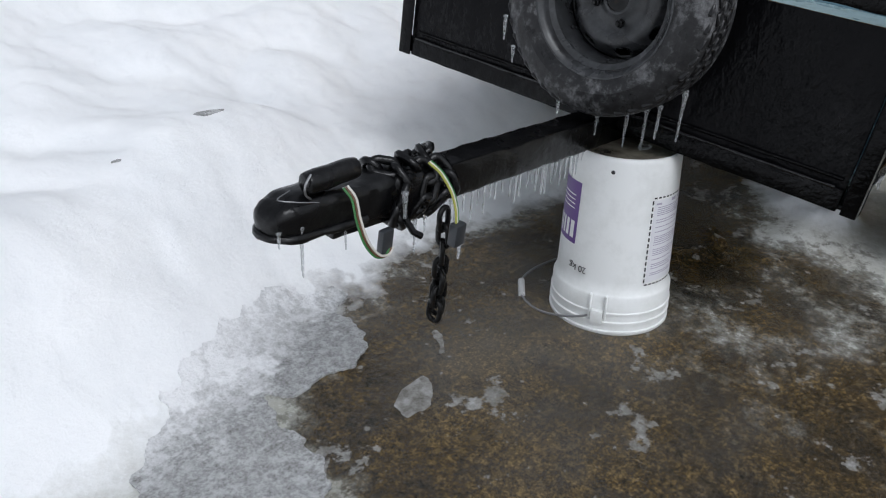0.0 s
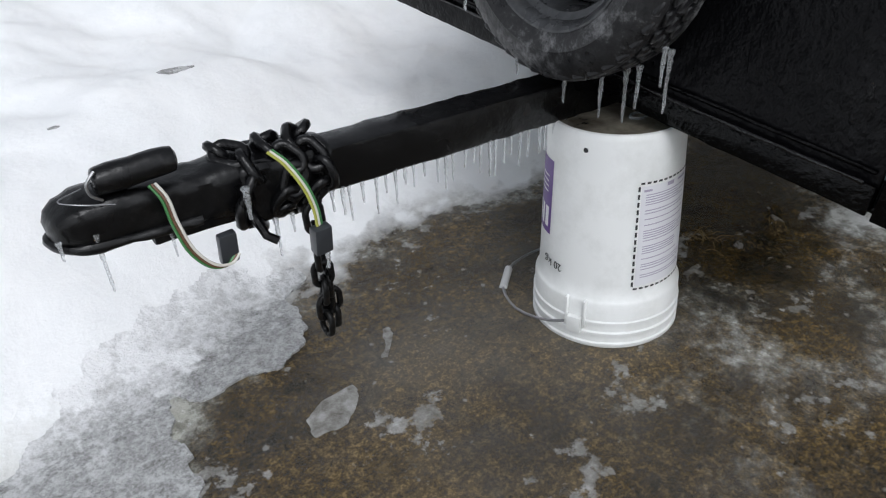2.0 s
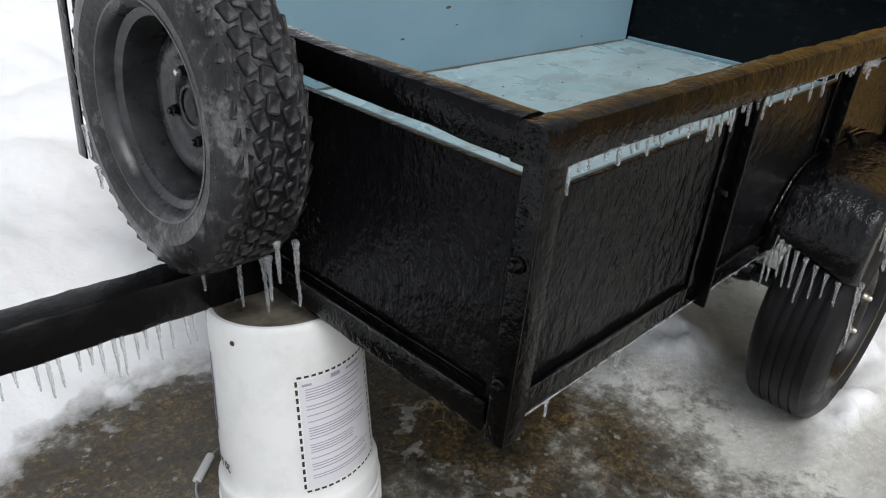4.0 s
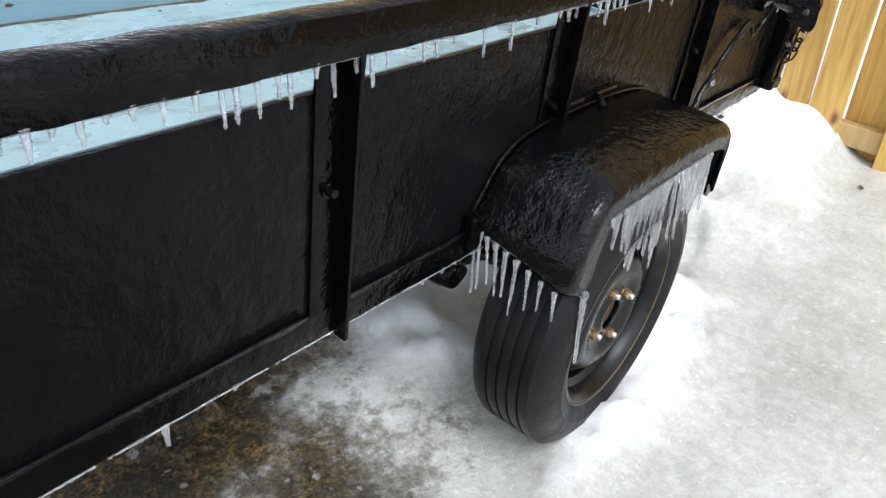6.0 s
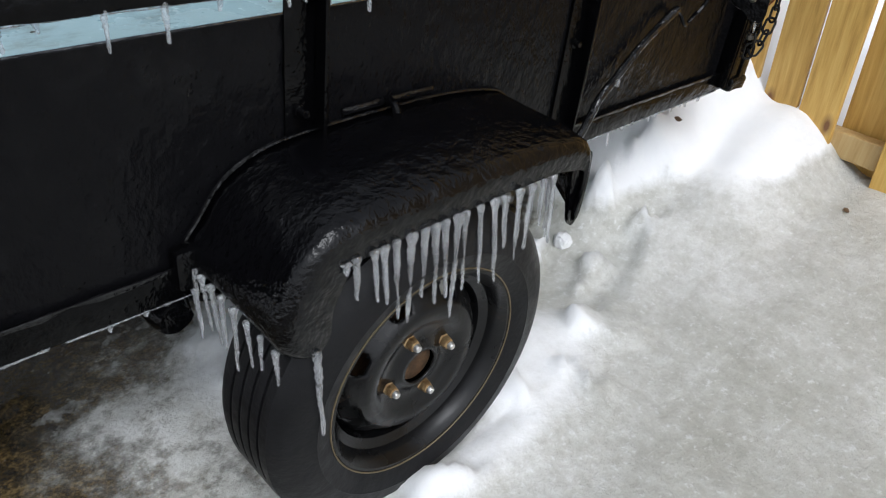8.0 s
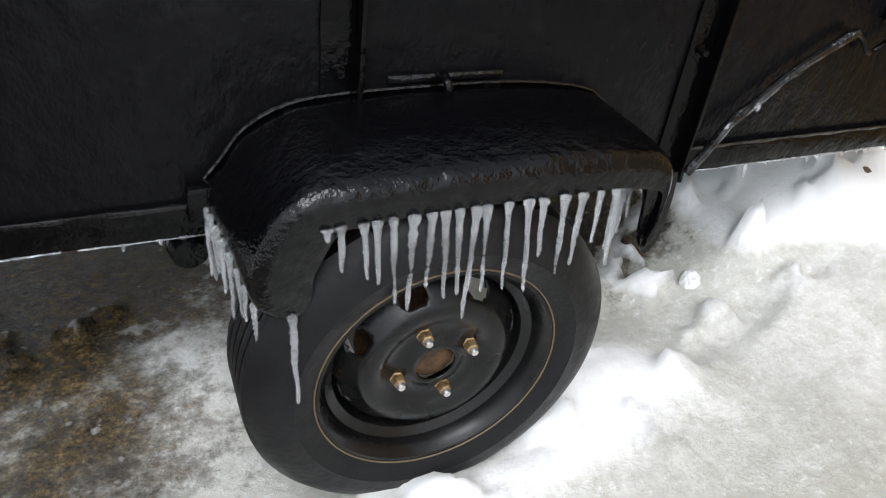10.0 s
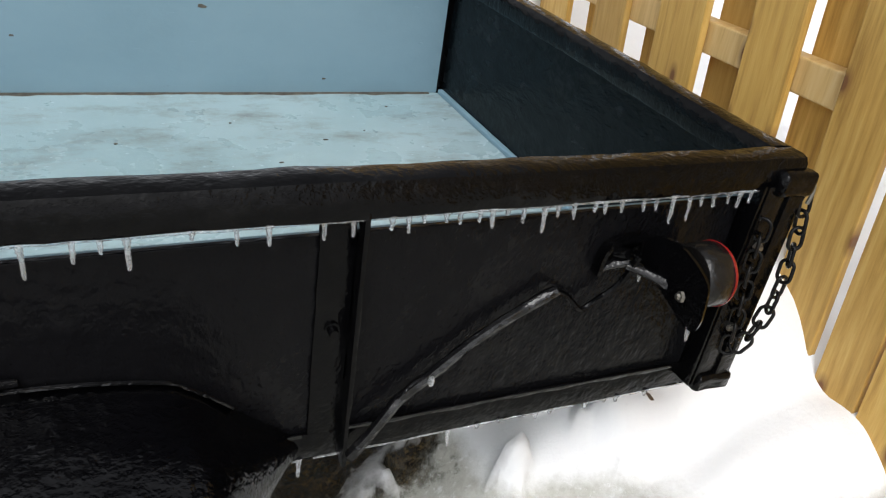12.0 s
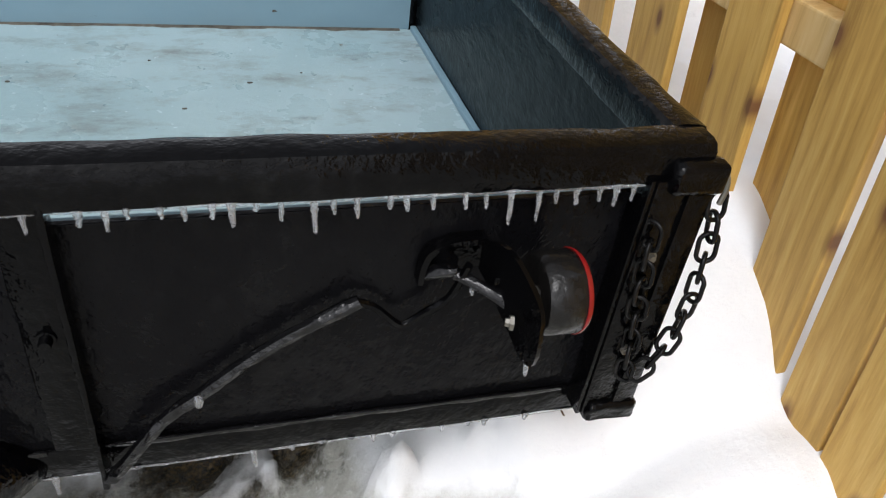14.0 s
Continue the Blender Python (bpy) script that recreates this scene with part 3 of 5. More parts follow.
def ice_slab(name, poly, step, thick, label, mat=SHEET, jag=0.012):
    """A thin plate of ice with a broken edge, lying on the ground."""
    bm = bmesh.new()
    xs, ys = [p[0] for p in poly], [p[1] for p in poly]
    keep = {}

    def vert(i, j):
        if (i, j) not in keep:
            x, y = min(xs) + i * step, min(ys) + j * step
            w = noise.noise_vector(Vector((x * 40, y * 40, 1.0))) * step * 0.15
            keep[(i, j)] = bm.verts.new((x + w.x, y + w.y, ground_z(x, y) + thick + 0.0012 * noise.noise(Vector((x * 30, y * 30, 7.0)))))
        return keep[(i, j)]
    for i in range(int((max(xs) - min(xs)) / step)):
        for j in range(int((max(ys) - min(ys)) / step)):
            x, y = min(xs) + (i + 0.5) * step, min(ys) + (j + 0.5) * step
            w = noise.noise_vector(Vector((x * 22, y * 22, 3.0))) * jag * 2.2
            if inside(x + w.x, y + w.y, poly):
                bm.faces.new((vert(i, j), vert(i + 1, j), vert(i + 1, j + 1), vert(i, j + 1)))
    edge = [q for q in bm.verts if q.is_boundary]
    for _ in range(6 if jag < 0.005 else 3):
        bmesh.ops.smooth_vert(bm, verts=edge, factor=0.5, use_axis_x=True, use_axis_y=True)
    rim = [e for e in bm.edges if e.is_boundary]
    out = bmesh.ops.extrude_edge_only(bm, edges=rim)
    for g in out["geom"]:
        if isinstance(g, bmesh.types.BMVert):
            g.co.z -= thick + 0.012
    bm.verts.index_update()
    over = [snow_at(q.co.x, q.co.y) for q in bm.verts]
    ob = part(name, bm, mat)
    ob.data.attributes.new("snow", "FLOAT", "POINT").data.foreach_set("value", over)
    return tagged(ob, label, "ice")


ice_slab("ice_sheet", [(1.27, 1.53), (1.19, 1.46), (1.17, 1.34), (1.10, 1.295), (1.0, 1.305), (0.94, 1.30), (0.875, 1.345), (0.88, 1.28), (0.87, 1.19), (0.84, 1.10), (0.78, 1.0), (0.62, 0.98), (0.50, 1.12), (0.60, 1.33), (0.78, 1.47), (0.95, 1.545), (1.12, 1.60)], 0.0075, 0.005, "thin grey granular ice sheet with a broken edge")
ice_slab("ice_patch", [(1.04, 1.10), (1.10, 1.09), (1.16, 1.13), (1.17, 1.175), (1.10, 1.18), (1.05, 1.15)], 0.007, 0.0015, "small pale patch of ice frozen on the brown ground", THIN, 0.003)
ice_slab("ice_patch", [(1.235, 1.19), (1.25, 1.18), (1.30, 1.23), (1.31, 1.27), (1.285, 1.265), (1.265, 1.22)], 0.006, 0.0015, "small pale patch of ice frozen on the brown ground", THIN, 0.003)


def snow_lump(x, y, size, seed, sink=0.56):
    bm = bmesh.new()
    bmesh.ops.create_icosphere(bm, subdivisions=5, radius=1.0)
    for vert in bm.verts:
        k = 1 + 0.16 * noise.fractal(vert.co * 0.9 + Vector((seed, 0, 0)), 1.0, 2.0, 3) + 0.075 * noise.fractal(vert.co * 4 + Vector((seed, 3, 0)), 0.8, 2.0, 4)
        vert.co = Vector((vert.co.x * size[0], vert.co.y * size[1], vert.co.z * size[2])) * k
    ob = part("snow_lump", bm, SNOW)
    ob.location = (x, y, ground_z(x, y) + size[2] * (1 - 2 * sink))
    return tagged(ob, "rough lump of old snow lying on the ice", "snow", "snow lumps by the trailer")


snow_lump(3.335, 0.715, (0.020, 0.022, 0.024), 3.7)

# ---- the fence ----
fence = tagged(empty("fence", Matrix.Translation((4.03, 0.6, -0.05))), "golden pine board fence with boards on both sides of its rails", "fence")
for zz in (0.125, 0.676, 1.30):
    rail = part("rail", box(0.020, 0.060, -3.4, 3.4, 0, 0.066, 0.004), RAIL_PINE, fence, "pale pine rail", smooth=False)
    rail.location = (0, 0, zz)
    rail.rotation_euler = (radians(3.0), 0, 0)
# each board's near edge and width
front = [(-0.645 - 0.243 * k, 0.118) for k in range(9, -1, -1)] + [(-0.398, 0.121), (-0.155, 0.094), (-0.054, 0.090), (0.061, 0.116), (0.288, 0.120), (0.535, 0.145)] + [(0.795 + 0.245 * k, 0.122) for k in range(9)]
back = [(-0.782 - 0.243 * k, 0.130) for k in range(9, -1, -1)] + [(-0.535, 0.130), (-0.288, 0.134), (0.160, 0.142), (0.405, 0.150)] + [(0.655 + 0.245 * k, 0.135) for k in range(9)]
rnd = random.Random(4)
for x, row in ((0.0, front), (0.063, back)):
    for y, w in row:
        ob = part("board", box(x, x + 0.018, -w / 2, w / 2, 0, 1.85, 0.003), CEDAR, fence, smooth=False)
        ob.location = (0, y + w / 2, 0.055 + 0.07 * y + rnd.uniform(-0.012, 0.012))
        ob.rotation_euler = (radians(rnd.uniform(-0.4, 0.4)), 0, radians(rnd.uniform(-1, 1)))

# ---- the trailer ----
trailer = tagged(empty("utility_trailer", LEVEL.copy()), "black-painted single-axle box trailer under ice, blue inside", "trailer")
X0, X1, Y0, Y1 = 1.646, 3.70, 0.622, 1.722


def rail_bar(a, b2, label=""):
    """A rounded capping bar from a to b2, lumpy with ice."""
    a, b2 = Vector(a), Vector(b2)
    d = (b2 - a).normalized()
    side = Vector((0, 0, 1)).cross(d)
    shape = [(-0.021, -0.022), (0.019, -0.022), (0.021, -0.018), (0.021, 0.013), (0.017, 0.020), (0.008, 0.022), (-0.010, 0.022), (-0.018, 0.019), (-0.022, 0.011), (-0.022, -0.018)]
    bm = bmesh.new()
    nseg = int((b2 - a).length / 0.02)
    rings = []
    for k in range(nseg + 1):
        c = a.lerp(b2, k / nseg)
        ring = []
        for s, h in shape:
            q = c + side * s + Vector((0, 0, h))
            q += (side * s + Vector((0, 0, h))).normalized() * 0.0022 * noise.fractal(q * 16, 0.9, 2.0, 4)
            ring.append(bm.verts.new(q))
        rings.append(ring)
    m = len(shape)
    for p, q in zip(rings, rings[1:]):
        for k in range(m):
            bm.faces.new((p[k], p[(k + 1) % m], q[(k + 1) % m], q[k]))
    bm.faces.new(rings[0])
    bm.faces.new(rings[-1][::-1])
    return part("rail", bm, BLACK, trailer, label)


rail_bar((X0 - 0.014, 0.619, 0.7375), (X1 - 0.008, 0.619, 0.7395), "black top rail glazed with ice")
rail_bar((X0 - 0.012, 1.735, 0.745), (X1 - 0.008, 1.735, 0.745))
rail_bar((X0 + 0.007, 0.634, 0.7395), (X0 + 0.007, 1.712, 0.7455))
rail_bar((X1 - 0.018, 0.634, 0.7398), (X1 - 0.018, 1.712, 0.7455), "black tailgate top bar")

# walls: black outside, blue within, an open slot under the rail
for name, bx, mat, lab in (
    ("side_panel", (X0 + 0.006, X1 - 0.02, Y0, Y0 + 0.008, 0.385, 0.692), PANEL, "black plywood side glazed with ice"),
    ("side_panel", (X0 + 0.006, X1 - 0.02, 1.716, 1.724, 0.385, 0.724), PANEL, ""),
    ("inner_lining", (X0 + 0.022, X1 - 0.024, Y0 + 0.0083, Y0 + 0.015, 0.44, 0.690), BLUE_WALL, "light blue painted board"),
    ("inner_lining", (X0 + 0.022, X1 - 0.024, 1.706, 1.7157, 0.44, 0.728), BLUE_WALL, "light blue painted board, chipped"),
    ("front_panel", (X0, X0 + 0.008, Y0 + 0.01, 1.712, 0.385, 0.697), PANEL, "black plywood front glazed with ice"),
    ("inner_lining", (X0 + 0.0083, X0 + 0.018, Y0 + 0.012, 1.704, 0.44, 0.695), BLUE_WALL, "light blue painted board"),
    ("tailgate", (X1 - 0.012, X1 - 0.002, Y0 + 0.004, 1.712, 0.40, 0.735), GATE_IN, "black wooden tailgate, scuffed and iced"),
    ("floor_board", (X0 + 0.01, X1 - 0.013, Y0 + 0.009, 1.714, 0.422, 0.4395), BLUE, "stained light blue floor"),
):
    board = part(name, box(*bx, 0.0015), mat, trailer, lab, smooth=False)
    if bx[3] < 0.64 and bx[5] < 0.70:
        # the near side's top edge falls a little towards the front
        for vert in board.data.vertices:
            if vert.co.z > 0.6:
                vert.co.z += -0.018 + 0.020 * (vert.co.x - X0) / (X1 - X0)
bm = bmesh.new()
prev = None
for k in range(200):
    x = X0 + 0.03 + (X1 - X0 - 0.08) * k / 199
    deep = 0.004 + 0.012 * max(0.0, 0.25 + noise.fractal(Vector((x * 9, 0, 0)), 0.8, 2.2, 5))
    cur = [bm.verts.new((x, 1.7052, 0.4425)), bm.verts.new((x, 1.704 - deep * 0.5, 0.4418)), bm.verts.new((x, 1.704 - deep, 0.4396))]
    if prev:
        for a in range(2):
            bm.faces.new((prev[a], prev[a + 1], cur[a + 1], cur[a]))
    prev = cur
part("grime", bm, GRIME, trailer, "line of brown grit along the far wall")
chips = random.Random(5)
for k in range(26):
    x, z, r = chips.uniform(X0 + 0.5, X1 - 0.05), chips.uniform(0.46, 0.70), chips.uniform(0.003, 0.010)
    ring = [(x + r * math.cos(a) * chips.uniform(0.7, 1.6), z + 0.5 * r * math.sin(a) * chips.uniform(0.6, 1.3)) for a in np.linspace(0, 2 * math.pi, 9, endpoint=False)]
    bm = extrude_outline(ring, 0.0012, Matrix(((1, 0, 0, 0), (0, 0, -1, 1.7062), (0, 1, 0, 0), (0, 0, 0, 1))))
    part("paint_chip", bm, BLUE_WALL if k % 4 else GRIME, trailer, smooth=False)
for k in range(16):
    x, y, r = chips.uniform(X0 + 0.6, X1 - 0.06), chips.uniform(0.9, 1.68), chips.uniform(0.0015, 0.0045)
    ring = [(x + r * math.cos(a) * chips.uniform(0.7, 1.6), y + 0.6 * r * math.sin(a) * chips.uniform(0.6, 1.3)) for a in np.linspace(0, 2 * math.pi, 8, endpoint=False)]
    part("grit", extrude_outline(ring, 0.002, Matrix.Translation((0, 0, 0.4394))), GRIME, trailer, smooth=False)
part("gate_trim", box(X1 - 0.026, X1 - 0.0125, Y0 + 0.02, 1.70, 0.4397, 0.452, 0.003), BLUE_WALL, trailer, "pale blue strip along the tailgate foot", smooth=False)


def bar(name, x0, x1, y0, y1, z0, z1, lump=0.0015, label="", bev=0.004):
    bm = box(x0, x1, y0, y1, z0, z1, bev)
    long = max(x1 - x0, y1 - y0, z1 - z0)
    ax = [x1 - x0, y1 - y0, z1 - z0].index(long)
    cuts = int(long / 0.03)
    nrm = Vector([1 if k == ax else 0 for k in range(3)])
    lo = (x0, y0, z0)[ax]
    for k in range(1, cuts):
        co = Vector((0, 0, 0))
        co[ax] = lo + long * k / cuts
        bmesh.ops.bisect_plane(bm, geom=list(bm.verts) + list(bm.edges) + list(bm.faces), plane_co=co, plane_no=nrm)
    rough_up(bm, lump, 0.02, x0 * 3)
    return part(name, bm, BLACK, trailer, label)


def glaze(ob):
    ob.data.materials[0] = GLAZE
    return ob


# bottom frame: angle iron with a ridge of ice
bar("frame_rail", X0 + 0.002, X1 - 0.01, 0.6155, Y0 - 0.0004, 0.374, 0.416, 0.0022, "angle-iron frame rail")
bar("frame_rail", X0 + 0.002, X1 - 0.01, 1.7245, 1.731, 0.374, 0.416)
bar("frame_rail", X0 - 0.007, X0 - 0.0006, 0.632, 1.712, 0.372, 0.416, 0.0022)
bar("frame_rail", X0 + 0.004, X1 - 0.01, 0.6235, 0.66, 0.374, 0.384)
for x0, x1 in ((X0 + 0.03, 2.10), (2.155, 2.40), (2.62, 3.05), (3.105, 3.62)):
    glaze(bar("ice_ridge", x0, x1, 0.6125, 0.6165, 0.4135, 0.4195, 0.0028, "ridge of clear ice along the frame", 0.0015))
for x in np.arange(X0 + 0.02, X1 - 0.06, 0.2):
    edge = [(float(x) + 0.01 * k, 0.6165 + 0.0008 * noise.noise(Vector((float(x) * 9 + k, 0, 0))), 0.3735 - 0.0012 * abs(noise.noise(Vector((float(x) * 40 + k * 0.9, 3, 0))))) for k in range(19)]
    part("ice_edge", tube(edge, [0.0012 + 0.0012 * abs(noise.noise(Vector((q[0] * 30, 1, 0)))) for q in edge], 6), ICE, trailer, "thin rim of clear ice on the frame edge")
for x in np.arange(X0 + 0.02, X1 - 0.09, 0.12):
    edge = [(float(x) + 0.01 * k, 0.6005 + 0.0012 * noise.noise(Vector((float(x) * 9 + k, 5, 0))), 0.7155 - 0.0016 * abs(noise.noise(Vector((float(x) * 40 + k * 0.9, 7, 0))))) for k in range(13)]
    part("ice_edge", tube(edge, [0.0016 + 0.0018 * abs(noise.noise(Vector((q[0] * 30, 4, 0)))) for q in edge], 6), ICE, trailer, "thin rim of clear ice under the top rail")
for x in (1.95, 2.35, 2.75, 3.2, 3.6):
    bar("cross_member", x, x + 0.035, 0.66, 1.70, 0.378, 0.418)
bar("front_seam", X0 - 0.004, X0 - 0.0006, 0.64, 1.70, 0.430, 0.436, 0.002)
glaze(bar("ice_ridge", X0 - 0.009, X0 - 0.0045, 0.65, 1.70, 0.4135, 0.4185, 0.0028, "", 0.0015))


def post(x, top, foot, label):
    """Angle-iron post: a flat flange on the panel and one that stands out."""
    p = empty("post", Matrix.Translation((x, 0.6, foot)), trailer)
    p["label"] = label
    hgt = top - foot
    for nm, bx in (("flange", (-0.044, -0.004, 0.0165, 0.0205, 0.012, hgt)), ("web", (-0.004, 0.002, -0.003, 0.021, 0.0, hgt))):
        bm = box(*bx, 0.0015)
        for k in range(1, 14):
            bmesh.ops.bisect_plane(bm, geom=list(bm.verts) + list(bm.edges) + list(bm.faces), plane_co=Vector((0, 0, hgt * k / 14)), plane_no=Vector((0, 0, 1)))
        part(nm, rough_up(bm, 0.0018, 0.018, x), BLACK, p)
    part("bolt", rough_up(lathe([(0, 0.012), (0.005, 0.012), (0.006, 0.008), (0.006, 0.0035), (0.009, 0.003), (0.009, 0)], 10, m=Matrix.Translation((-0.024, 0.0165, 0.203)) @ pose(0, 0, 0, 90)), 0.0008, 0.006), BLACK, p, "iced bolt end")
    return p


for x in (2.15, 2.585, 3.10):
    post(x, 0.724, 0.368, "black angle-iron side post")
# corner posts
bm = box(X0 - 0.012, X0 - 0.0075, 0.596, 0.624, 0.371, 0.724, 0.0015)
box(X0 - 0.0075, X0 + 0.026, 0.596, 0.6008, 0.371, 0.724, 0.0015, bm)
part("corner_post", bm, BLACK, trailer, "black angle-iron corner post")
bm = box(X0 - 0.012, X0 - 0.0075, 1.712, 1.75, 0.371, 0.724, 0.0015)
part("corner_post", bm, BLACK, trailer)
for z in (0.455, 0.61):
    part("bolt", rough_up(lathe([(0, 0.012), (0.006, 0.011), (0.007, 0.004), (0.01, 0.003), (0.01, 0)], 10, m=Matrix.Translation((X0 - 0.012, 0.612, z)) @ pose(0, 0, 0, 0, -90, 0)), 0.001, 0.006), BLACK, trailer)
for y0 in (0.592, 1.712):
    bm = box(3.628, 3.634, y0, y0 + 0.03, 0.392, 0.724, 0.0015)
    box(3.634, 3.676, y0 - 0.002, y0 + 0.004, 0.392, 0.724, 0.0015, bm)
    part("rear_post", bm, BLACK, trailer, "black channel post at the tailgate")
    bm = box(3.670, 3.698, y0 - 0.006, y0 + 0.022, 0.405, 0.722, 0.003)
    part("gate_post", rough_up(bm, 0.001, 0.02), BLACK, trailer)
    bm = box(3.640, 3.706, y0 - 0.010, y0 + 0.034, 0.381, 0.411, 0.009, seg=3)
    bmesh.ops.subdivide_edges(bm, edges=list(bm.edges), cuts=2, use_grid_fill=True)
    part("foot_bracket", rough_up(bm, 0.004, 0.02), BLACK, trailer, "iced foot bracket")
    bm = box(3.645, 3.706, y0 - 0.013, y0 + 0.012, 0.710, 0.746, 0.010, seg=3)
    part("corner_clasp", rough_up(bm, 0.002, 0.02), BLACK, trailer, "iced corner clasp")
for x, z in ((3.651, 0.636), (3.664, 0.50)):
    part("bolt", lathe([(0, 0.009), (0.004, 0.009), (0.005, 0.004), (0.0075, 0.004), (0.0075, 0)], 6, m=Matrix.Translation((x, 0.590, z)) @ pose(0, 0, 0, 90)), ZINC, trailer, "zinc bolt")

# tongue
SL = -0.0525
TM = Matrix.Translation((1.3, 1.157, 0)) @ Matrix(((1, 0, 0, 0), (SL, 1, 0, 0), (0, 0, 1, 0), (0, 0, 0, 1)))
bm = box(-0.42, 0.85, -0.028, 0.028, 0.334, 0.402, 0.005)
for k in range(1, 60):
    bmesh.ops.bisect_plane(bm, geom=list(bm.verts) + list(bm.edges) + list(bm.faces), plane_co=Vector((-0.42 + 1.27 * k / 60, 0, 0)), plane_no=Vector((1, 0, 0)))
rough_up(bm, 0.0022, 0.02)
bmesh.ops.transform(bm, matrix=TM, verts=bm.verts)
part("tongue", bm, SATIN, trailer, "black box-section drawbar beaded with ice")

# coupler, iced over
bm = bmesh.new()
rings = []
for x, hw, top, foot in ((-0.530, 0.003, 0.376, 0.368), (-0.528, 0.014, 0.386, 0.360), (-0.522, 0.025, 0.396, 0.354), (-0.511, 0.033, 0.406, 0.349), (-0.49, 0.038, 0.414, 0.347), (-0.46, 0.039, 0.417, 0.346), (-0.42, 0.038, 0.416, 0.345), (-0.38, 0.035, 0.410, 0.341), (-0.345, 0.035, 0.409, 0.334), (-0.31, 0.038, 0.415, 0.329), (-0.27, 0.038, 0.414, 0.327), (-0.22, 0.036, 0.411, 0.328), (-0.17, 0.034, 0.408, 0.330)):
    ring = []
    for k in range(28):
        ca, sa = math.cos(2 * math.pi * k / 28), math.sin(2 * math.pi * k / 28)
        sq = (abs(ca) ** 4.5 + abs(sa) ** 4.5) ** (-1 / 4.5)
        ring.append(bm.verts.new(TM @ Vector((x, 0.93 * hw * ca * sq, (top + foot) / 2 + 0.006 + 0.46 * (top - foot) * sa * sq))))
    rings.append(ring)
for p, q in zip(rings, rings[1:]):
    for k in range(28):
        bm.faces.new((p[k], p[(k + 1) % 28], q[(k + 1) % 28], q[k]))
bm.faces.new(rings[0][::-1])
bm.faces.new(rings[-1])
bmesh.ops.subdivide_edges(bm, edges=[e for e in bm.edges if e.calc_length() > 0.02], cuts=3, use_grid_fill=True)
# the flange round the snout's foot
tube(spline([TM @ Vector(p) for p in ((-0.36, -0.031, 0.356), (-0.42, -0.034, 0.359), (-0.49, -0.033, 0.362), (-0.518, -0.023, 0.364), (-0.528, 0.0, 0.365), (-0.518, 0.023, 0.364), (-0.49, 0.033, 0.362), (-0.40, 0.033, 0.358))], 6), 0.0075, 10, bm)
part("coupler", rough_up(bm, 0.003, 0.035), SATIN, trailer, "ball coupler lumpy with black ice")
bm = tube([TM @ Vector((x, y, z)) for x, y, z in ((-0.472, -0.020, 0.440), (-0.469, -0.020, 0.440), (-0.463, -0.020, 0.440), (-0.44, -0.020, 0.441), (-0.41, -0.020, 0.443), (-0.385, -0.020, 0.444), (-0.377, -0.020, 0.444), (-0.374, -0.020, 0.444))], [0.012, 0.0165, 0.018, 0.0185, 0.0175, 0.0165, 0.015, 0.009], 14)
bmesh.ops.subdivide_edges(bm, edges=list(bm.edges), cuts=1, use_grid_fill=True)
part("latch_handle", rough_up(bm, 0.0014, 0.025), SATIN, trailer, "iced coupler latch handle")
part("latch_pin", tube(spline([TM @ Vector(p) for p in ((-0.468, -0.03, 0.458), (-0.480, -0.034, 0.446), (-0.478, -0.032, 0.430), (-0.466, -0.028, 0.418))], 4), 0.0018, 6), WIRE_STEEL, trailer, "bent wire clip")
part("ring", tube(spline([TM @ Vector(p) for p in ((-0.48, 0.0, 0.424), (-0.51, -0.012, 0.422), (-0.49, -0.03, 0.420), (-0.455, -0.034, 0.412))], 5), 0.0009, 5), WIRE_STEEL, trailer)

# safety chains wrapped round the drawbar
LINK = link_mesh("chain_link", 0.043, 0.029, 0.0075, SATIN)
HANG = link_mesh("chain_link", 0.042, 0.025, 0.0050, CHAIN)
wraps = empty("safety_chain", Matrix(), trailer)
wraps["label"] = "black safety chain wrapped round the drawbar"
for k, x in enumerate((-0.205, -0.245, -0.300)):
    ring = []
    for j in range(9):
        a = radians(-150 + 300 * j / 8) if k < 2 else radians(-120 + 240 * j / 8)
        ring.append(TM @ Vector((x + 0.012 * math.sin(3 * a + k) + 0.01 * j / 8, -0.042 * math.sin(a + 0.9), 0.370 + 0.050 * math.cos(a + 0.9))))
    lay_chain("link", ring, LINK, 0.032, wraps)
lay_chain("link", [(1.074, 1.095, 0.335), (1.078, 1.092, 0.27), (1.082, 1.094, 0.20), (1.084, 1.096, 0.12)], HANG, 0.032, wraps)
lay_chain("link", [(1.094, 1.102, 0.21), (1.098, 1.104, 0.17), (1.100, 1.106, 0.12)], HANG, 0.032, wraps)
# ice that has run over the wraps
for x0, x1, fat in ((-0.222, -0.188, 0.007), (-0.305, -0.235, 0.009)):
    bm = box(x0, x1, -0.030 - fat, 0.030 + fat, 0.330 - fat, 0.404 + fat, 0.014, None, TM, 3)
    bmesh.ops.subdivide_edges(bm, edges=[e for e in bm.edges if e.calc_length() > 0.012], cuts=4, use_grid_fill=True)
    part("ice_sleeve", rough_up(bm, 0.006, 0.03, x0), SATIN, wraps, "dark clear ice frozen over the wraps")


def strands(points, r, name, mats, spread):
    """A flat ribbon cable: side-by-side sheaths."""
    e = empty(name, Matrix(), trailer)
    e["label"] = "flat trailer wire under clear ice"
    base = spline(points, 8)
    for k, mt in enumerate(mats):
        o = Vector(spread) * (k - (len(mats) - 1) / 2)
        part("sheath", tube([p + o for p in base], r, 7), mt, e)
    return e


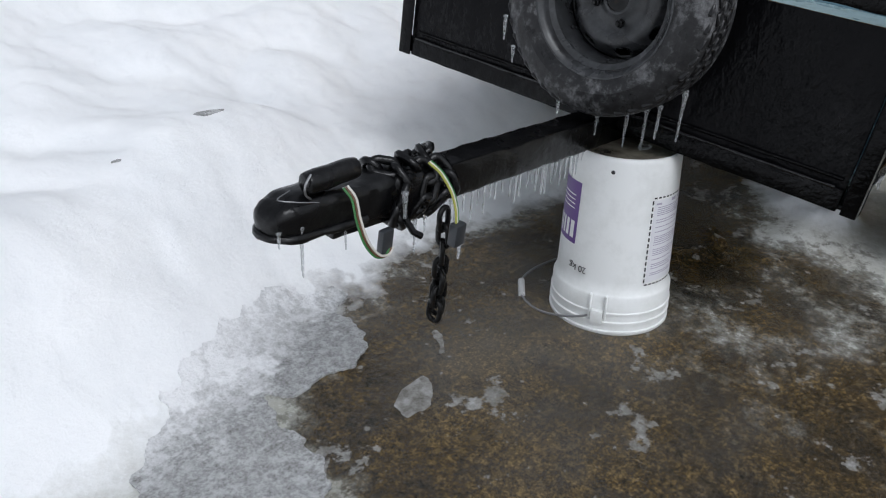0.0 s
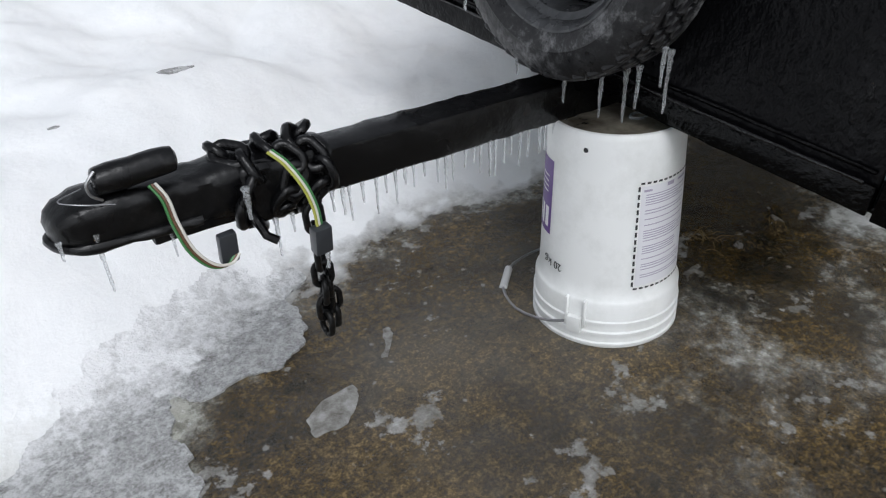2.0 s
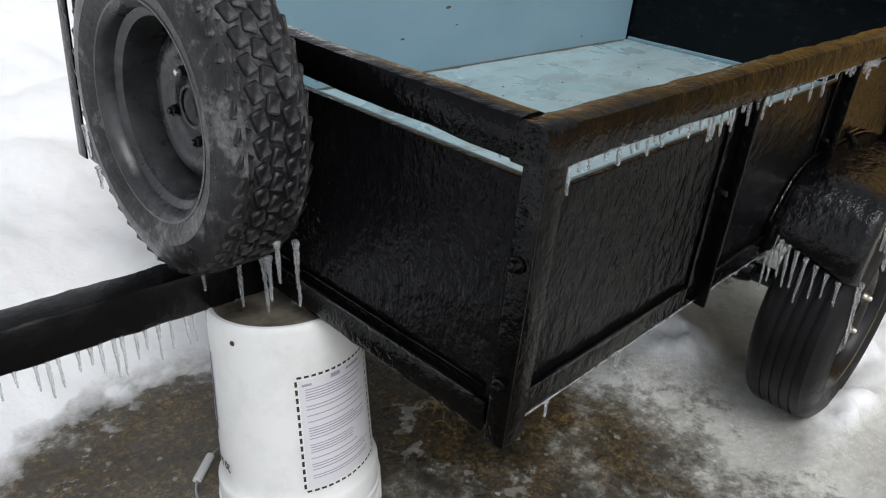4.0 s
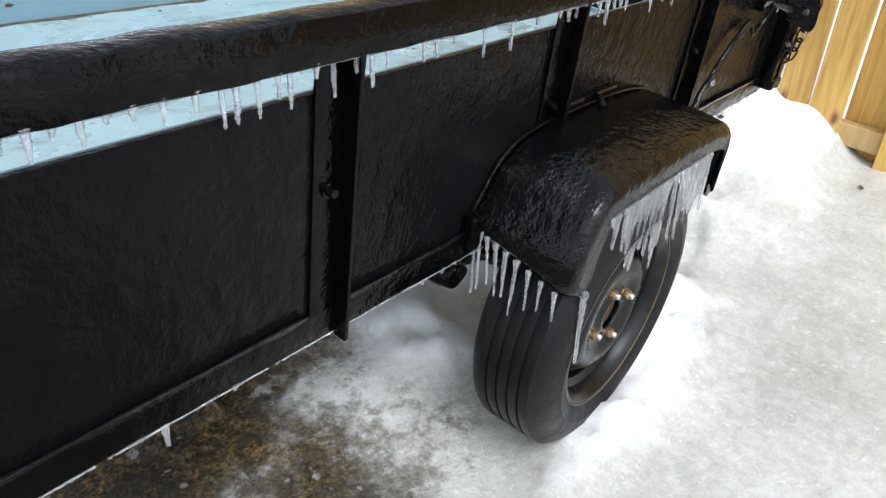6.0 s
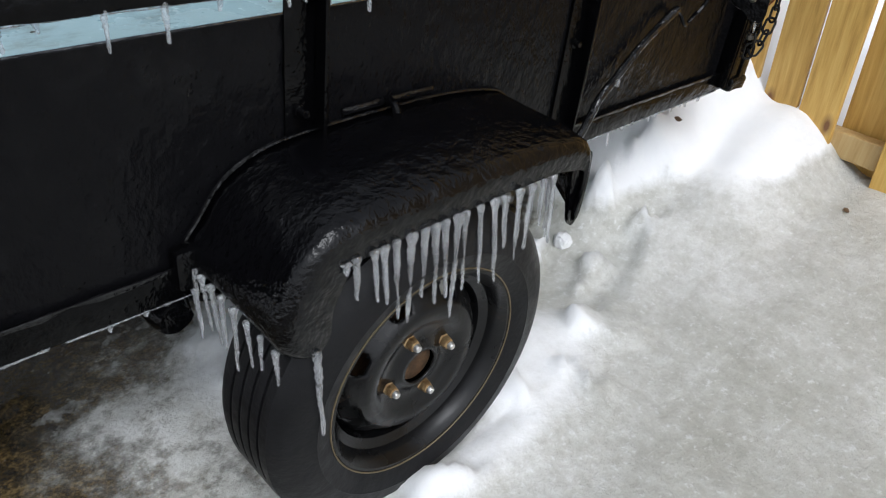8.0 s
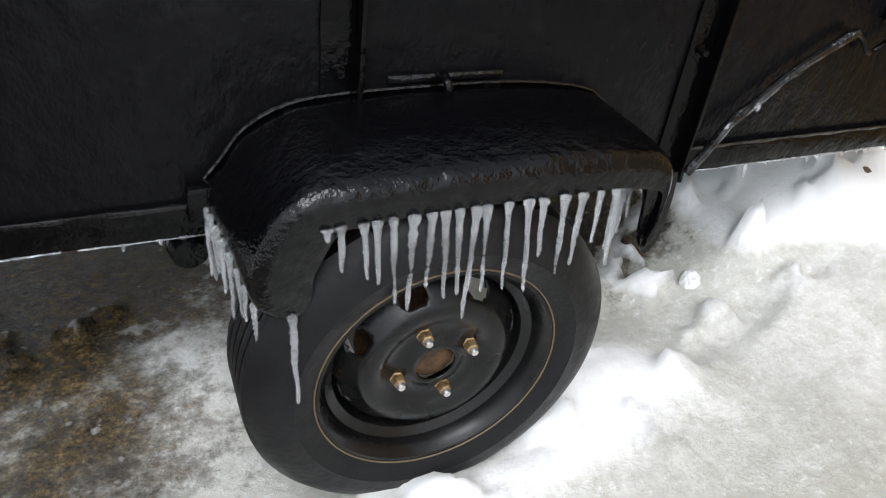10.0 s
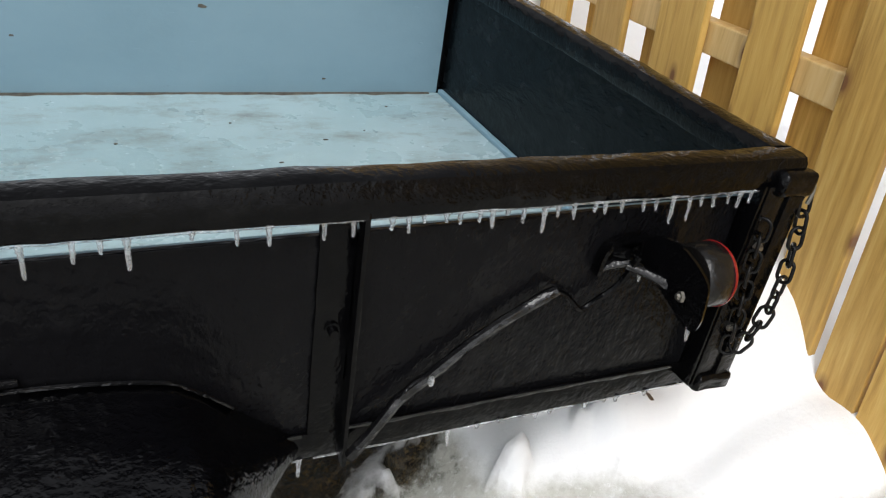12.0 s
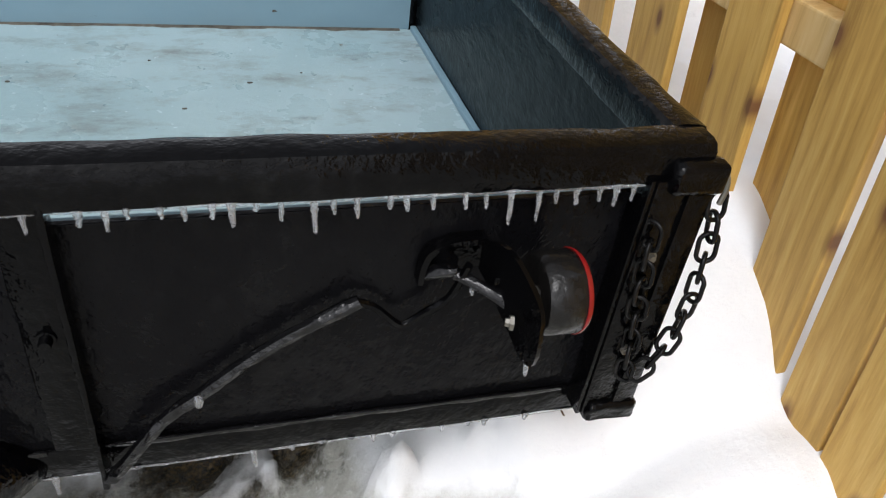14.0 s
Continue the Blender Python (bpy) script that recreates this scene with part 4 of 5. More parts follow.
strands([(1.020, 1.095, 0.452), (1.035, 1.082, 0.435), (1.050, 1.068, 0.405), (1.058, 1.060, 0.375), (1.060, 1.056, 0.350)], 0.0020, "wire_loom", (YELLOW_WIRE, WHITE_WIRE, GREEN_WIRE), (0.0036, 0.001, 0))
strands([(0.888, 1.140, 0.428), (0.896, 1.128, 0.410), (0.900, 1.120, 0.378), (0.910, 1.110, 0.340), (0.930, 1.104, 0.312), (0.952, 1.104, 0.304), (0.966, 1.108, 0.312)], 0.0020, "wire_loom", (WHITE_WIRE, BROWN_WIRE, GREEN_WIRE), (-0.0034, 0.001, -0.001))
bm = box(1.047, 1.073, 1.044, 1.062, 0.310, 0.350, 0.004)
part("plug", rough_up(bm, 0.001, 0.01), PLUG, trailer, "dark rubber plug end with an ice drip")
bm = box(0.945, 0.970, 1.108, 1.122, 0.300, 0.345, 0.004)
part("plug", rough_up(bm, 0.001, 0.01), PLUG, trailer)
part("cable_stub", tube([(1.0, 1.115, 0.35), (1.006, 1.10, 0.33), (1.018, 1.092, 0.322)], 0.006, 7), BLACK, trailer)


# ---- wheels ----
def tyre_bm(R, w, grooves, blocks):
    h = w / 2
    prof = [(0.150, h - 0.024), (0.160, h - 0.012), (0.166, h - 0.010), (0.176, h - 0.003), (0.190, h), (0.193, h + 0.0012), (0.196, h), (R - 0.038, h - 0.002), (R - 0.020, h - 0.009), (R - 0.009, h - 0.017), (R - 0.004, h - 0.024)]
    tread = []
    if grooves:
        zz = h - 0.026
        for k in range(5):
            z1 = zz - (2 * (h - 0.026)) / 5
            tread += [(R - 0.0015, zz), (R, (zz + z1) / 2), (R - 0.0015, z1 + 0.005)]
            if k < 4:
                tread += [(R - 0.0045, z1 + 0.004), (R - 0.0045, z1)]
            zz = z1
    else:
        tread = [(R - 0.009, h - 0.028), (R - 0.008, 0), (R - 0.009, -h + 0.028)]
    prof = prof + tread + [(r, -z) for r, z in prof[::-1]]
    bm = lathe(prof, 72)
    return bm


def wheel(name, m, mat, rusty, blocks, label, deep=0.0):
    w = empty(name, m, trailer)
    w["label"] = label
    R = 0.250
    t = part("tyre", tyre_bm(R, 0.152, not blocks, blocks), mat, w, "knobbly greyed tyre" if blocks else "black ribbed road tyre, wet with ice")
    if rusty:
        part("bead_line", tube([(0.1655 * math.cos(a), 0.1655 * math.sin(a), 0.0668) for a in np.linspace(0, 2 * math.pi, 60, endpoint=False)], 0.0012, 5, closed=True), TAN_BEAD, w, "tan grime line along the rim edge")
    if blocks:
        one = box(-0.008, 0.0035, -0.0135, 0.0135, -0.0115, 0.0115, 0.003, seg=1)
        first = part("tread_block", one, mat, w)
        for row, z in enumerate((-0.052, -0.026, 0.0, 0.026, 0.052)):
            for k in range(44):
                ob = first if row == k == 0 else new("tread_block", first.data)
                ob.parent = w
                ob.matrix_basis = pose(0, 0, 0, 0, 0, 360 * (k + 0.5 * (row % 2)) / 44) @ Matrix.Translation((R - 0.006 - (0.005 if abs(z) > 0.05 else 0), 0, z)) @ pose(0, 0, 0, 18 * (1 if row % 2 else -1))
    rimp = [(0.163, 0.066), (0.163, 0.060), (0.157, 0.057), (0.152, 0.050), (0.150, 0.036), (0.138, 0.028), (0.134, 0.0), (0.134, -0.045), (0.152, -0.055), (0.163, -0.066), (0.158, -0.066), (0.148, -0.052), (0.130, -0.04), (0.130, 0.0), (0.134, 0.031), (0.146, 0.039), (0.148, 0.052), (0.154, 0.061), (0.159, 0.066)]
    steel = RIM if rusty else SPARE_RIM
    part("rim", lathe(rimp, 64, closed=True), steel, w)
    # pressed disc with openings round it
    prof = [(0.028, 0.050), (0.034, 0.049), (0.040, 0.044), (0.052, 0.042), (0.064, 0.043), (0.073, 0.048), (0.082, 0.053), (0.097, 0.053), (0.103, 0.050), (0.107, 0.045), (0.111, 0.041), (0.122, 0.030), (0.127, 0.022), (0.131, 0.010), (0.134, 0.0)]
    prof = [(r, z - deep) for r, z in prof]
    bm = bmesh.new()
    n2 = 160
    rings = [[bm.verts.new((r * math.cos(2 * math.pi * k / n2), r * math.sin(2 * math.pi * k / n2), z + 0.0012 * math.sin(5.3 * k * math.pi / n2) * (r > 0.08))) for k in range(n2)] for r, z in prof]
    # eight round-cornered openings in the slope
    gaps = {9: range(7, 13), 10: range(6, 14), 11: range(7, 13)}
    for i in range(len(prof) - 1):
        for k in range(n2):
            if (k + 2) % 20 in gaps.get(i, ()):
                continue
            bm.faces.new((rings[i][k], rings[i][(k + 1) % n2], rings[i + 1][(k + 1) % n2], rings[i + 1][k]))
    d = part("wheel_disc", bm, steel, w)
    sol = d.modifiers.new("thick", "SOLIDIFY")
    sol.thickness, sol.offset = 0.004, -1
    part("hub", lathe([(0, 0.036), (0.012, 0.038), (0.02, 0.041), (0.0275, 0.040), (0.0275, 0.0), (0.05, -0.01), (0.09, -0.02), (0.09, -0.06), (0, -0.06)], 28, m=Matrix.Translation((0, 0, -deep * 0.9))), RUST if rusty else RIM, w, "rusty hub" if rusty else "")
    for k in range(4):
        a = radians(20 + 90 * k)
        p = Matrix.Translation((0.0525 * math.cos(a), 0.0525 * math.sin(a), 0.042 - deep))
        nut = part("lug_nut", lathe([(0, 0.013), (0.006, 0.0135), (0.0085, 0.012), (0.0095, 0.008), (0.0095, 0.002), (0.0115, 0.0)], 6, m=p), BRASS if rusty else RIM, w, smooth=False)
        part("stud_end", lathe([(0, 0.021), (0.0045, 0.020), (0.0058, 0.017), (0.0058, 0.012)], 10, m=p), BRIGHT if rusty or k == 0 else RIM, nut)
    return w


wheel("road_wheel", Matrix.Translation((2.662, 0.525, 0.220)) @ pose(0, 0, 0, 90, 0, 0), RUBBER, True, False, "road wheel with black slotted steel rim and four nuts")
wheel("road_wheel", Matrix.Translation((2.662, 1.83, 0.220)) @ pose(0, 0, 0, -90, 0, 0), RUBBER, True, False, "road wheel with black slotted steel rim")
wheel("spare_wheel", Matrix.Translation((1.545, 1.12, 0.652)) @ pose(0, 0, 0, 0, -90, 0) @ Matrix.Diagonal((0.89, 0.89, 0.80, 1)), WORN_RUBBER, False, True, "greyed spare wheel bolted upright on the trailer front", 0.062)
bar("spare_bracket", 1.60, X0 - 0.001, 1.06, 1.17, 0.55, 0.72)
part("axle", tube([(2.662, 0.56, 0.220), (2.662, 1.80, 0.220)], 0.022, 12), RIM, trailer)
for y in (0.70, 1.62):
    part("leaf_spring", tube(spline([(2.385, y, 0.345), (2.5, y, 0.29), (2.664, y, 0.262), (2.83, y, 0.29), (2.95, y, 0.345)], 6), 0.016, 6), BLACK, trailer)
    part("spring_hanger", rough_up(lathe([(0, 0.05), (0.02, 0.048), (0.026, 0.03), (0.026, -0.03), (0.02, -0.048), (0, -0.05)], 14, m=Matrix.Translation((2.385, y - 0.04, 0.348)) @ pose(0, 0, 0, 90)), 0.003, 0.02), BLACK, trailer, "iced spring eye")
    bar("hanger_plate", 2.37, 2.42, y - 0.02, y + 0.02, 0.345, 0.378)

# fender: a flat-topped pressing with a rolled shoulder and skirt
stations = [(2.404, 0.442, 2.456, 0.379, 0.012, 0.001), (2.404, 0.446, 2.440, 0.386, 0.040, -0.002), (2.405, 0.452, 2.430, 0.404, 0.061, -0.004), (2.409, 0.468, 2.427, 0.436, 0.066, -0.010), (2.427, 0.490, 2.436, 0.468, 0.06, -0.03), (2.456, 0.527, 2.455, 0.506, 0.052, -0.045), (2.502, 0.551, 2.490, 0.534, 0.030, -0.052), (2.56, 0.560, 2.545, 0.541, 0.004, -0.052), (2.68, 0.563, 2.68, 0.543, 0, -0.048), (2.80, 0.561, 2.80, 0.541, 0, -0.046), (2.895, 0.547, 2.89, 0.535, -0.001, -0.045), (2.93, 0.528, 2.93, 0.526, -0.004, -0.045), (2.985, 0.482, 2.944, 0.503, -0.010, -0.035), (3.045, 0.425, 2.946, 0.455, -0.012, -0.02), (3.045, 0.40, 2.94, 0.41, -0.012, -0.006)]
fine_in = spline([(a, 0, b2 - 0.020) for a, b2, *_ in stations], 4)
fine_out = spline([(s[2], 0, s[3] - 0.020) for s in stations], 4)
fine_sk = spline([(s[4], 0, s[5]) for s in stations], 4)
bm = bmesh.new()
rows = []
for a, o, s in zip(fine_in, fine_out, fine_sk):
    row = [Vector((a.x, 0.6195, a.z))]
    for k in range(1, 7):
        t = k / 6
        row.append(Vector((a.x + (o.x - a.x) * t, 0.6195 + (0.475 - 0.6195) * t, a.z + (o.z - a.z) * t + 0.004 * math.sin(math.pi * t))))
    sd = s.normalized()
    nd = Vector((o.x - 2.68, 0, o.z - 0.30)).normalized()
    for k in range(1, 5):
        ang = math.pi / 2 * k / 4
        row.append(Vector((o.x, 0.475 - 0.022 * math.sin(ang), o.z)) + sd * 0.022 * (1 - math.cos(ang)))
    for k in range(1, 4):
        row.append(Vector((o.x, 0.453 + 0.001 * k, o.z)) + sd * 0.022 + (s - sd * 0.022) * k / 3)
    row.append(Vector((o.x, 0.460, o.z)) + s * 1.02)
    rows.append([bm.verts.new(p + Vector((0, 0, 0.0022 * noise.fractal(p * 18, 0.9, 2.0, 3)))) for p in row])
for p, q in zip(rows, rows[1:]):
    for k in range(len(p) - 1):
        bm.faces.new((p[k], p[k + 1], q[k + 1], q[k]))
fen = part("fender", bm, FENDER, trailer, "black wheel guard glazed with ice")
sol = fen.modifiers.new("thick", "SOLIDIFY")
sol.thickness, sol.offset = 0.004, -1
flap = [(p.x, p.z) for p in spline([(2.912, 0, 0.462), (2.950, 0, 0.482), (2.957, 0, 0.43), (2.956, 0, 0.388), (2.944, 0, 0.362), (2.931, 0, 0.368), (2.920, 0, 0.40)], 4)]
part("mud_flap", rough_up(extrude_outline(flap, 0.006, Matrix(((1, 0, 0, 0), (0, 0, -1, 0.468), (0, 1, 0, 0), (0, 0, 0, 1)))), 0.001, 0.02), FENDER, trailer, "iced flap behind the wheel")
part("fender_lip", tube(spline([(p.x, 0.6175, p.z + 0.002) for p in fine_in[10:48]], 1), 0.0026, 6), GLAZE, trailer, "ridge of ice along the guard")
glaze(bar("hook_bar", 2.62, 2.772, 0.6125, 0.6195, 0.552, 0.562, 0.001, "iced lashing bar"))
bar("hook_bar", 2.62, 2.772, 0.6125, 0.6195, 0.537, 0.543, 0.001)
part("lashing_hook", rough_up(tube(spline([(2.689, 0.614, 0.560), (2.689, 0.600, 0.558), (2.690, 0.594, 0.548), (2.692, 0.598, 0.537)], 4), 0.006, 8), 0.001, 0.01), BLACK, trailer)
part("fender_stay", rough_up(box(2.385, 2.425, 0.595, 0.6195, 0.395, 0.45, 0.008), 0.004, 0.02), BLACK, trailer)

# lamp wire along the rear side
part("wire_conduit", rough_up(tube(spline([(3.105, 0.598, 0.384), (3.130, 0.598, 0.416), (3.162, 0.603, 0.457), (3.199, 0.605, 0.486), (3.270, 0.606, 0.543), (3.356, 0.606, 0.593)], 8), 0.0072, 8), 0.0016, 0.015), GLAZE, trailer, "iced wire run to the tail lamp")
part("wire_run", rough_up(tube(spline([(3.351, 0.606, 0.592), (3.372, 0.606, 0.582), (3.398, 0.604, 0.558), (3.421, 0.604, 0.570), (3.444, 0.600, 0.592), (3.456, 0.59, 0.64)], 6), 0.0045, 7), 0.001, 0.01), BLACK, trailer)
part("ice_bead", lathe([(0, 0.007), (0.004, 0.005), (0.005, 0), (0.0035, -0.006), (0, -0.008)], 10, m=Matrix.Translation((3.199, 0.596, 0.487))), ICE, trailer, "bead of clear ice")

# tail lamp on its bracket
lamp = empty("tail_lamp", Matrix.Translation((3.534, 0.562, 0.622)) @ Matrix.Diagonal((0.78, 0.93, 0.93, 1)), trailer)
lamp["label"] = "round tail lamp with a red lens rim"
AX = pose(0, 0, 0, 0, 90, 0)
part("can", rough_up(lathe([(0, -0.026), (0.030, -0.026), (0.041, -0.023), (0.0445, -0.016), (0.0455, 0.024), (0.044, 0.026), (0, 0.026)], 36, m=AX), 0.0009, 0.02), LAMP_CAN, lamp)
part("lens", lathe([(0.0455, 0.0235), (0.0463, 0.0240), (0.0463, 0.027), (0.044, 0.031), (0.03, 0.035), (0, 0.037)], 36, m=AX), RED, lamp, "red lens")
part("stud", lathe([(0, -0.040), (0.005, -0.040), (0.005, -0.035), (0.010, -0.034), (0.010, -0.026), (0, -0.026)], 6, m=AX), ZINC, lamp)
bracket = empty("lamp_bracket", Matrix(), trailer)
bracket["label"] = "black bent steel lamp bracket"
# a plate that runs out from the side, a little askew, and the foot it is bent from
PL = Matrix(((0.29, 0, 0.957, 3.473), (-0.957, 0, 0.29, 0.606), (0, 1, 0, 0), (0, 0, 0, 1)))
arm = [(p.x, p.z) for p in spline([(0.0, 0, 0.655), (0.022, 0, 0.668), (0.048, 0, 0.668), (0.073, 0, 0.657), (0.094, 0, 0.641), (0.100, 0, 0.62), (0.102, 0, 0.585), (0.095, 0, 0.573), (0.080, 0, 0.574), (0.060, 0, 0.588), (0.035, 0, 0.603), (0.015, 0, 0.615), (0.0, 0, 0.622)], 4)]
part("plate", rough_up(extrude_outline(arm, 0.005, PL), 0.0006, 0.02), BLACK, bracket)
hump = [(p.x, p.z) for p in spline([(3.412, 0, 0.606), (3.414, 0, 0.630), (3.422, 0, 0.647), (3.445, 0, 0.656), (3.478, 0, 0.658)], 5)]
inner = [(x + (3.470 - x) * 0.10, z + (0.600 - z) * 0.12) for x, z in hump][::-1]
XZ = Matrix(((1, 0, 0, 0), (0, 0, -1, 0.6215), (0, 1, 0, 0), (0, 0, 0, 1)))
part("hood", rough_up(extrude_outline(hump + inner, 0.016, XZ), 0.0006, 0.02), BLACK, bracket)
part("back_plate", extrude_outline(hump + [(3.482, 0.615), (3.44, 0.618)], 0.004, XZ), BLACK, bracket)
part("pin", rough_up(tube([(3.416, 0.612, 0.612), (3.432, 0.606, 0.622), (3.448, 0.600, 0.627), (3.452, 0.598, 0.620)], [0.004, 0.008, 0.007, 0.003], 9), 0.0015, 0.01), GLAZE, bracket)
part("pin", rough_up(tube([(3.448, 0.600, 0.622), (3.462, 0.588, 0.620), (3.478, 0.575, 0.615), (3.492, 0.566, 0.609)], [0.007, 0.006, 0.007, 0.008], 9), 0.0012, 0.01), GLAZE, bracket)
part("pin", rough_up(lathe([(0, 0.02), (0.007, 0.019), (0.009, 0.0)], 10, m=Matrix.Translation((3.434, 0.612, 0.636)) @ pose(0, 0, 0, 70, 0, 20)), 0.001, 0.01), BLACK, bracket)
part("tab", rough_up(box(3.478, 3.492, 0.574, 0.579, 0.618, 0.634, 0.002), 0.0015, 0.01), BLACK, bracket)
part("bolt", lathe([(0, 0.008), (0.004, 0.008), (0.0045, 0.004), (0.0075, 0.004), (0.0075, 0)], 6, m=Matrix.Translation((3.485, 0.532, 0.615)) @ pose(0, 0, 0, 0, -90, -17)), ZINC, bracket)

# tailgate chain
SMALL = link_mesh("gate_chain_link", 0.034, 0.020, 0.0027, CHAIN)
gate_chain = empty("tailgate_chain", Matrix(), trailer)
gate_chain["label"] = "black steel chain hanging in a loop from the tailgate"
lay_chain("link", [(3.708, 0.588, 0.695), (3.712, 0.584, 0.655), (3.713, 0.578, 0.60), (3.708, 0.574, 0.545), (3.696, 0.574, 0.500), (3.680, 0.578, 0.470), (3.666, 0.582, 0.462)], SMALL, 0.0250, gate_chain)
lay_chain("link", [(3.668, 0.584, 0.47), (3.660, 0.584, 0.54), (3.650, 0.584, 0.60), (3.642, 0.585, 0.67)], SMALL, 0.0245, gate_chain)
part("hook", tube(spline([(3.708, 0.586, 0.698), (3.710, 0.586, 0.714), (3.708, 0.588, 0.728), (3.703, 0.590, 0.734)], 5), 0.0030, 7), ZINC, gate_chain, "worn steel snap hook")

# ---- the pail under the drawbar ----
PB = W(1.667, 1.021, -0.057)
PB.z = ground_z(PB.x, PB.y) - 0.010
pail = tagged(empty("pail", Matrix.Translation(PB) @ pose(0, 0, 0, -3.6, 2.0, 0)), "white plastic pail upside down on the ice under the drawbar", "pail")
HT = (LEVEL @ Vector((1.65, 1.08, 0.343))).z - PB.z


def pail_r(z):
    return 0.1292 - 0.0100 * (z - 0.10) / (HT - 0.10)


prof = [(0.137, 0.0), (0.140, 0.004), (0.140, 0.010), (0.1365, 0.012), (0.1365, 0.026), (0.140, 0.028), (0.140, 0.033), (0.1365, 0.035), (0.1365, 0.050), (0.1395, 0.052), (0.1395, 0.056), (0.1365, 0.058), (0.1362, 0.092), (0.1335, 0.097), (0.1295, 0.102)]
prof += [(pail_r(0.10 + (HT - 0.112) * k / 10), 0.10 + (HT - 0.112) * k / 10) for k in range(1, 11)]
prof += [(pail_r(HT) - 0.001, HT - 0.006), (pail_r(HT) - 0.004, HT - 0.001), (pail_r(HT) - 0.008, HT), (pail_r(HT) - 0.011, HT - 0.004), (pail_r(HT) - 0.011, HT - 0.012), (0, HT - 0.012)]
part("body", lathe(prof, 96), PLASTIC, pail)
part("ice_top", lathe([(0, HT - 0.0045), (pail_r(HT) - 0.0115, HT - 0.0045), (pail_r(HT) - 0.0115, HT - 0.012), (0, HT - 0.012)], 48), ICE_REFLECT, pail, "frozen water on the upturned base, a brown reflection in its colour")
part("drip_ring", tube([(0.018 * math.cos(a) + 0.012, 0.012 * math.sin(a) - 0.035, HT - 0.002) for a in np.linspace(0, 2 * math.pi, 24, endpoint=False)], 0.0025, 6, closed=True), ICE, pail, "ring of ice where a drip lands")


def wrap(a0, a1, z0, z1, lift, na=16, nz=6, bm=None):
    """A patch that lies on the pail's wall."""
    bm = bm or bmesh.new()
    g = [[bm.verts.new(((pail_r(z) + lift) * math.cos(radians(a)), (pail_r(z) + lift) * math.sin(radians(a)), z)) for a in np.linspace(a0, a1, na)] for z in np.linspace(z0, z1, nz)]
    for p, q in zip(g, g[1:]):
        for k in range(na - 1):
            bm.faces.new((p[k], p[k + 1], q[k + 1], q[k]))
    return bm


LZ0, LZ1, LA0, LA1 = 0.122, 0.325, 240, 308
panel = part("label_panel", wrap(LA0 + 2, LA1 - 2, LZ0 + 0.006, LZ1 - 0.006, 0.0006), PAPER, pail, "pale label with lines of small print")
bm = bmesh.new()
for k in range(14):
    z = LZ0 + 0.003 + (LZ1 - LZ0 - 0.006) * (k + 0.5) / 14
    for a in (LA0, LA1):
        wrap(a - 0.9, a + 0.9, z - 0.0046, z + 0.0046, 0.0009, 3, 2, bm)
for k in range(13):
    a = LA0 + (LA1 - LA0) * (k + 0.5) / 13
    for z in (LZ0, LZ1):
        wrap(a - 1.7, a + 1.7, z - 0.0019, z + 0.0019, 0.0009, 3, 2, bm)
tagged(part("dashed_border", bm, INK, panel, "black dashed border"), kind="stuff")
bm = bmesh.new()
z, rr = LZ1 - 0.022, random.Random(2)
while z > LZ0 + 0.018:
    wrap(LA0 + 6, LA0 + rr.uniform(38, 60), z - 0.0009, z + 0.0009, 0.0010, 10, 2, bm)
    z -= rr.choice((0.0045, 0.0045, 0.0045, 0.0055, 0.011))
for a0, a1, z0, z1 in ((LA0 + 4, LA0 + 11, LZ1 - 0.016, LZ1 - 0.012), (LA0 + 26, LA0 + 34, LZ1 - 0.014, LZ1 - 0.007), (LA0 + 40, LA0 + 56, LZ1 - 0.013, LZ1 - 0.009)):
    wrap(a0, a1, z0, z1, 0.0010, 6, 2, bm)
tagged(part("small_print", bm, PRINT, panel, "grey-violet small print"), kind="stuff")
brand = part("brand_panel", wrap(108, 163, 0.195, 0.338, 0.0006, 18, 6), PURPLE, pail, "purple printed panel with white lettering bars")
bm = bmesh.new()
for a0, a1 in ((116, 121), (124, 128), (131, 135), (138, 142), (145, 150), (153, 159)):
    wrap(a0, a1, 0.207, 0.247, 0.0010, 4, 3, bm)
for z in (0.274, 0.284, 0.294, 0.304):
    wrap(118, 156, z, z + 0.0025, 0.0010, 12, 2, bm)
tagged(part("lettering", bm, WHITE_PRINT, brand, "white bars of a printed mark"), kind="stuff")
fc = bpy.data.curves.new("weight_mark", "FONT")
fc.body, fc.size, fc.extrude, fc.align_x = "20 kg", 0.022, 0.0003, "CENTER"
wm = new("weight_mark", fc)
fc.materials.append(INK)
wm.parent = pail
za, ra = radians(171), pail_r(0.13) + 0.0012
wm.matrix_basis = Matrix.Translation((ra * math.cos(za), ra * math.sin(za), 0.151)) @ pose(0, 0, 0, 0, 0, math.degrees(za) + 90) @ pose(0, 0, 0, 90, 0, 0) @ pose(0, 0, 0, 0, 0, 180)
wm["label"] = "black printed weight, upside down"
part("vent_hole", lathe([(0, 0.0012), (0.004, 0.001), (0.0045, 0)], 12, m=Matrix.Translation((pail_r(HT - 0.03) * math.cos(radians(196)), pail_r(HT - 0.03) * math.sin(radians(196)), HT - 0.03)) @ pose(0, 0, 0, 0, -90, 16)), INK, pail, "small dark dimple")
for az in (198, 18):
    m = pose(0, 0, 0, 0, 0, az)
    bm = box(0.134, 0.147, -0.014, 0.014, 0.030, 0.062, 0.003, None, m)
    box(0.128, 0.142, -0.020, -0.015, 0.040, 0.098, 0.002, bm, m)
    box(0.128, 0.142, 0.015, 0.020, 0.040, 0.098, 0.002, bm, m)
    part("handle_ear", bm, PLASTIC, pail)
arc = []
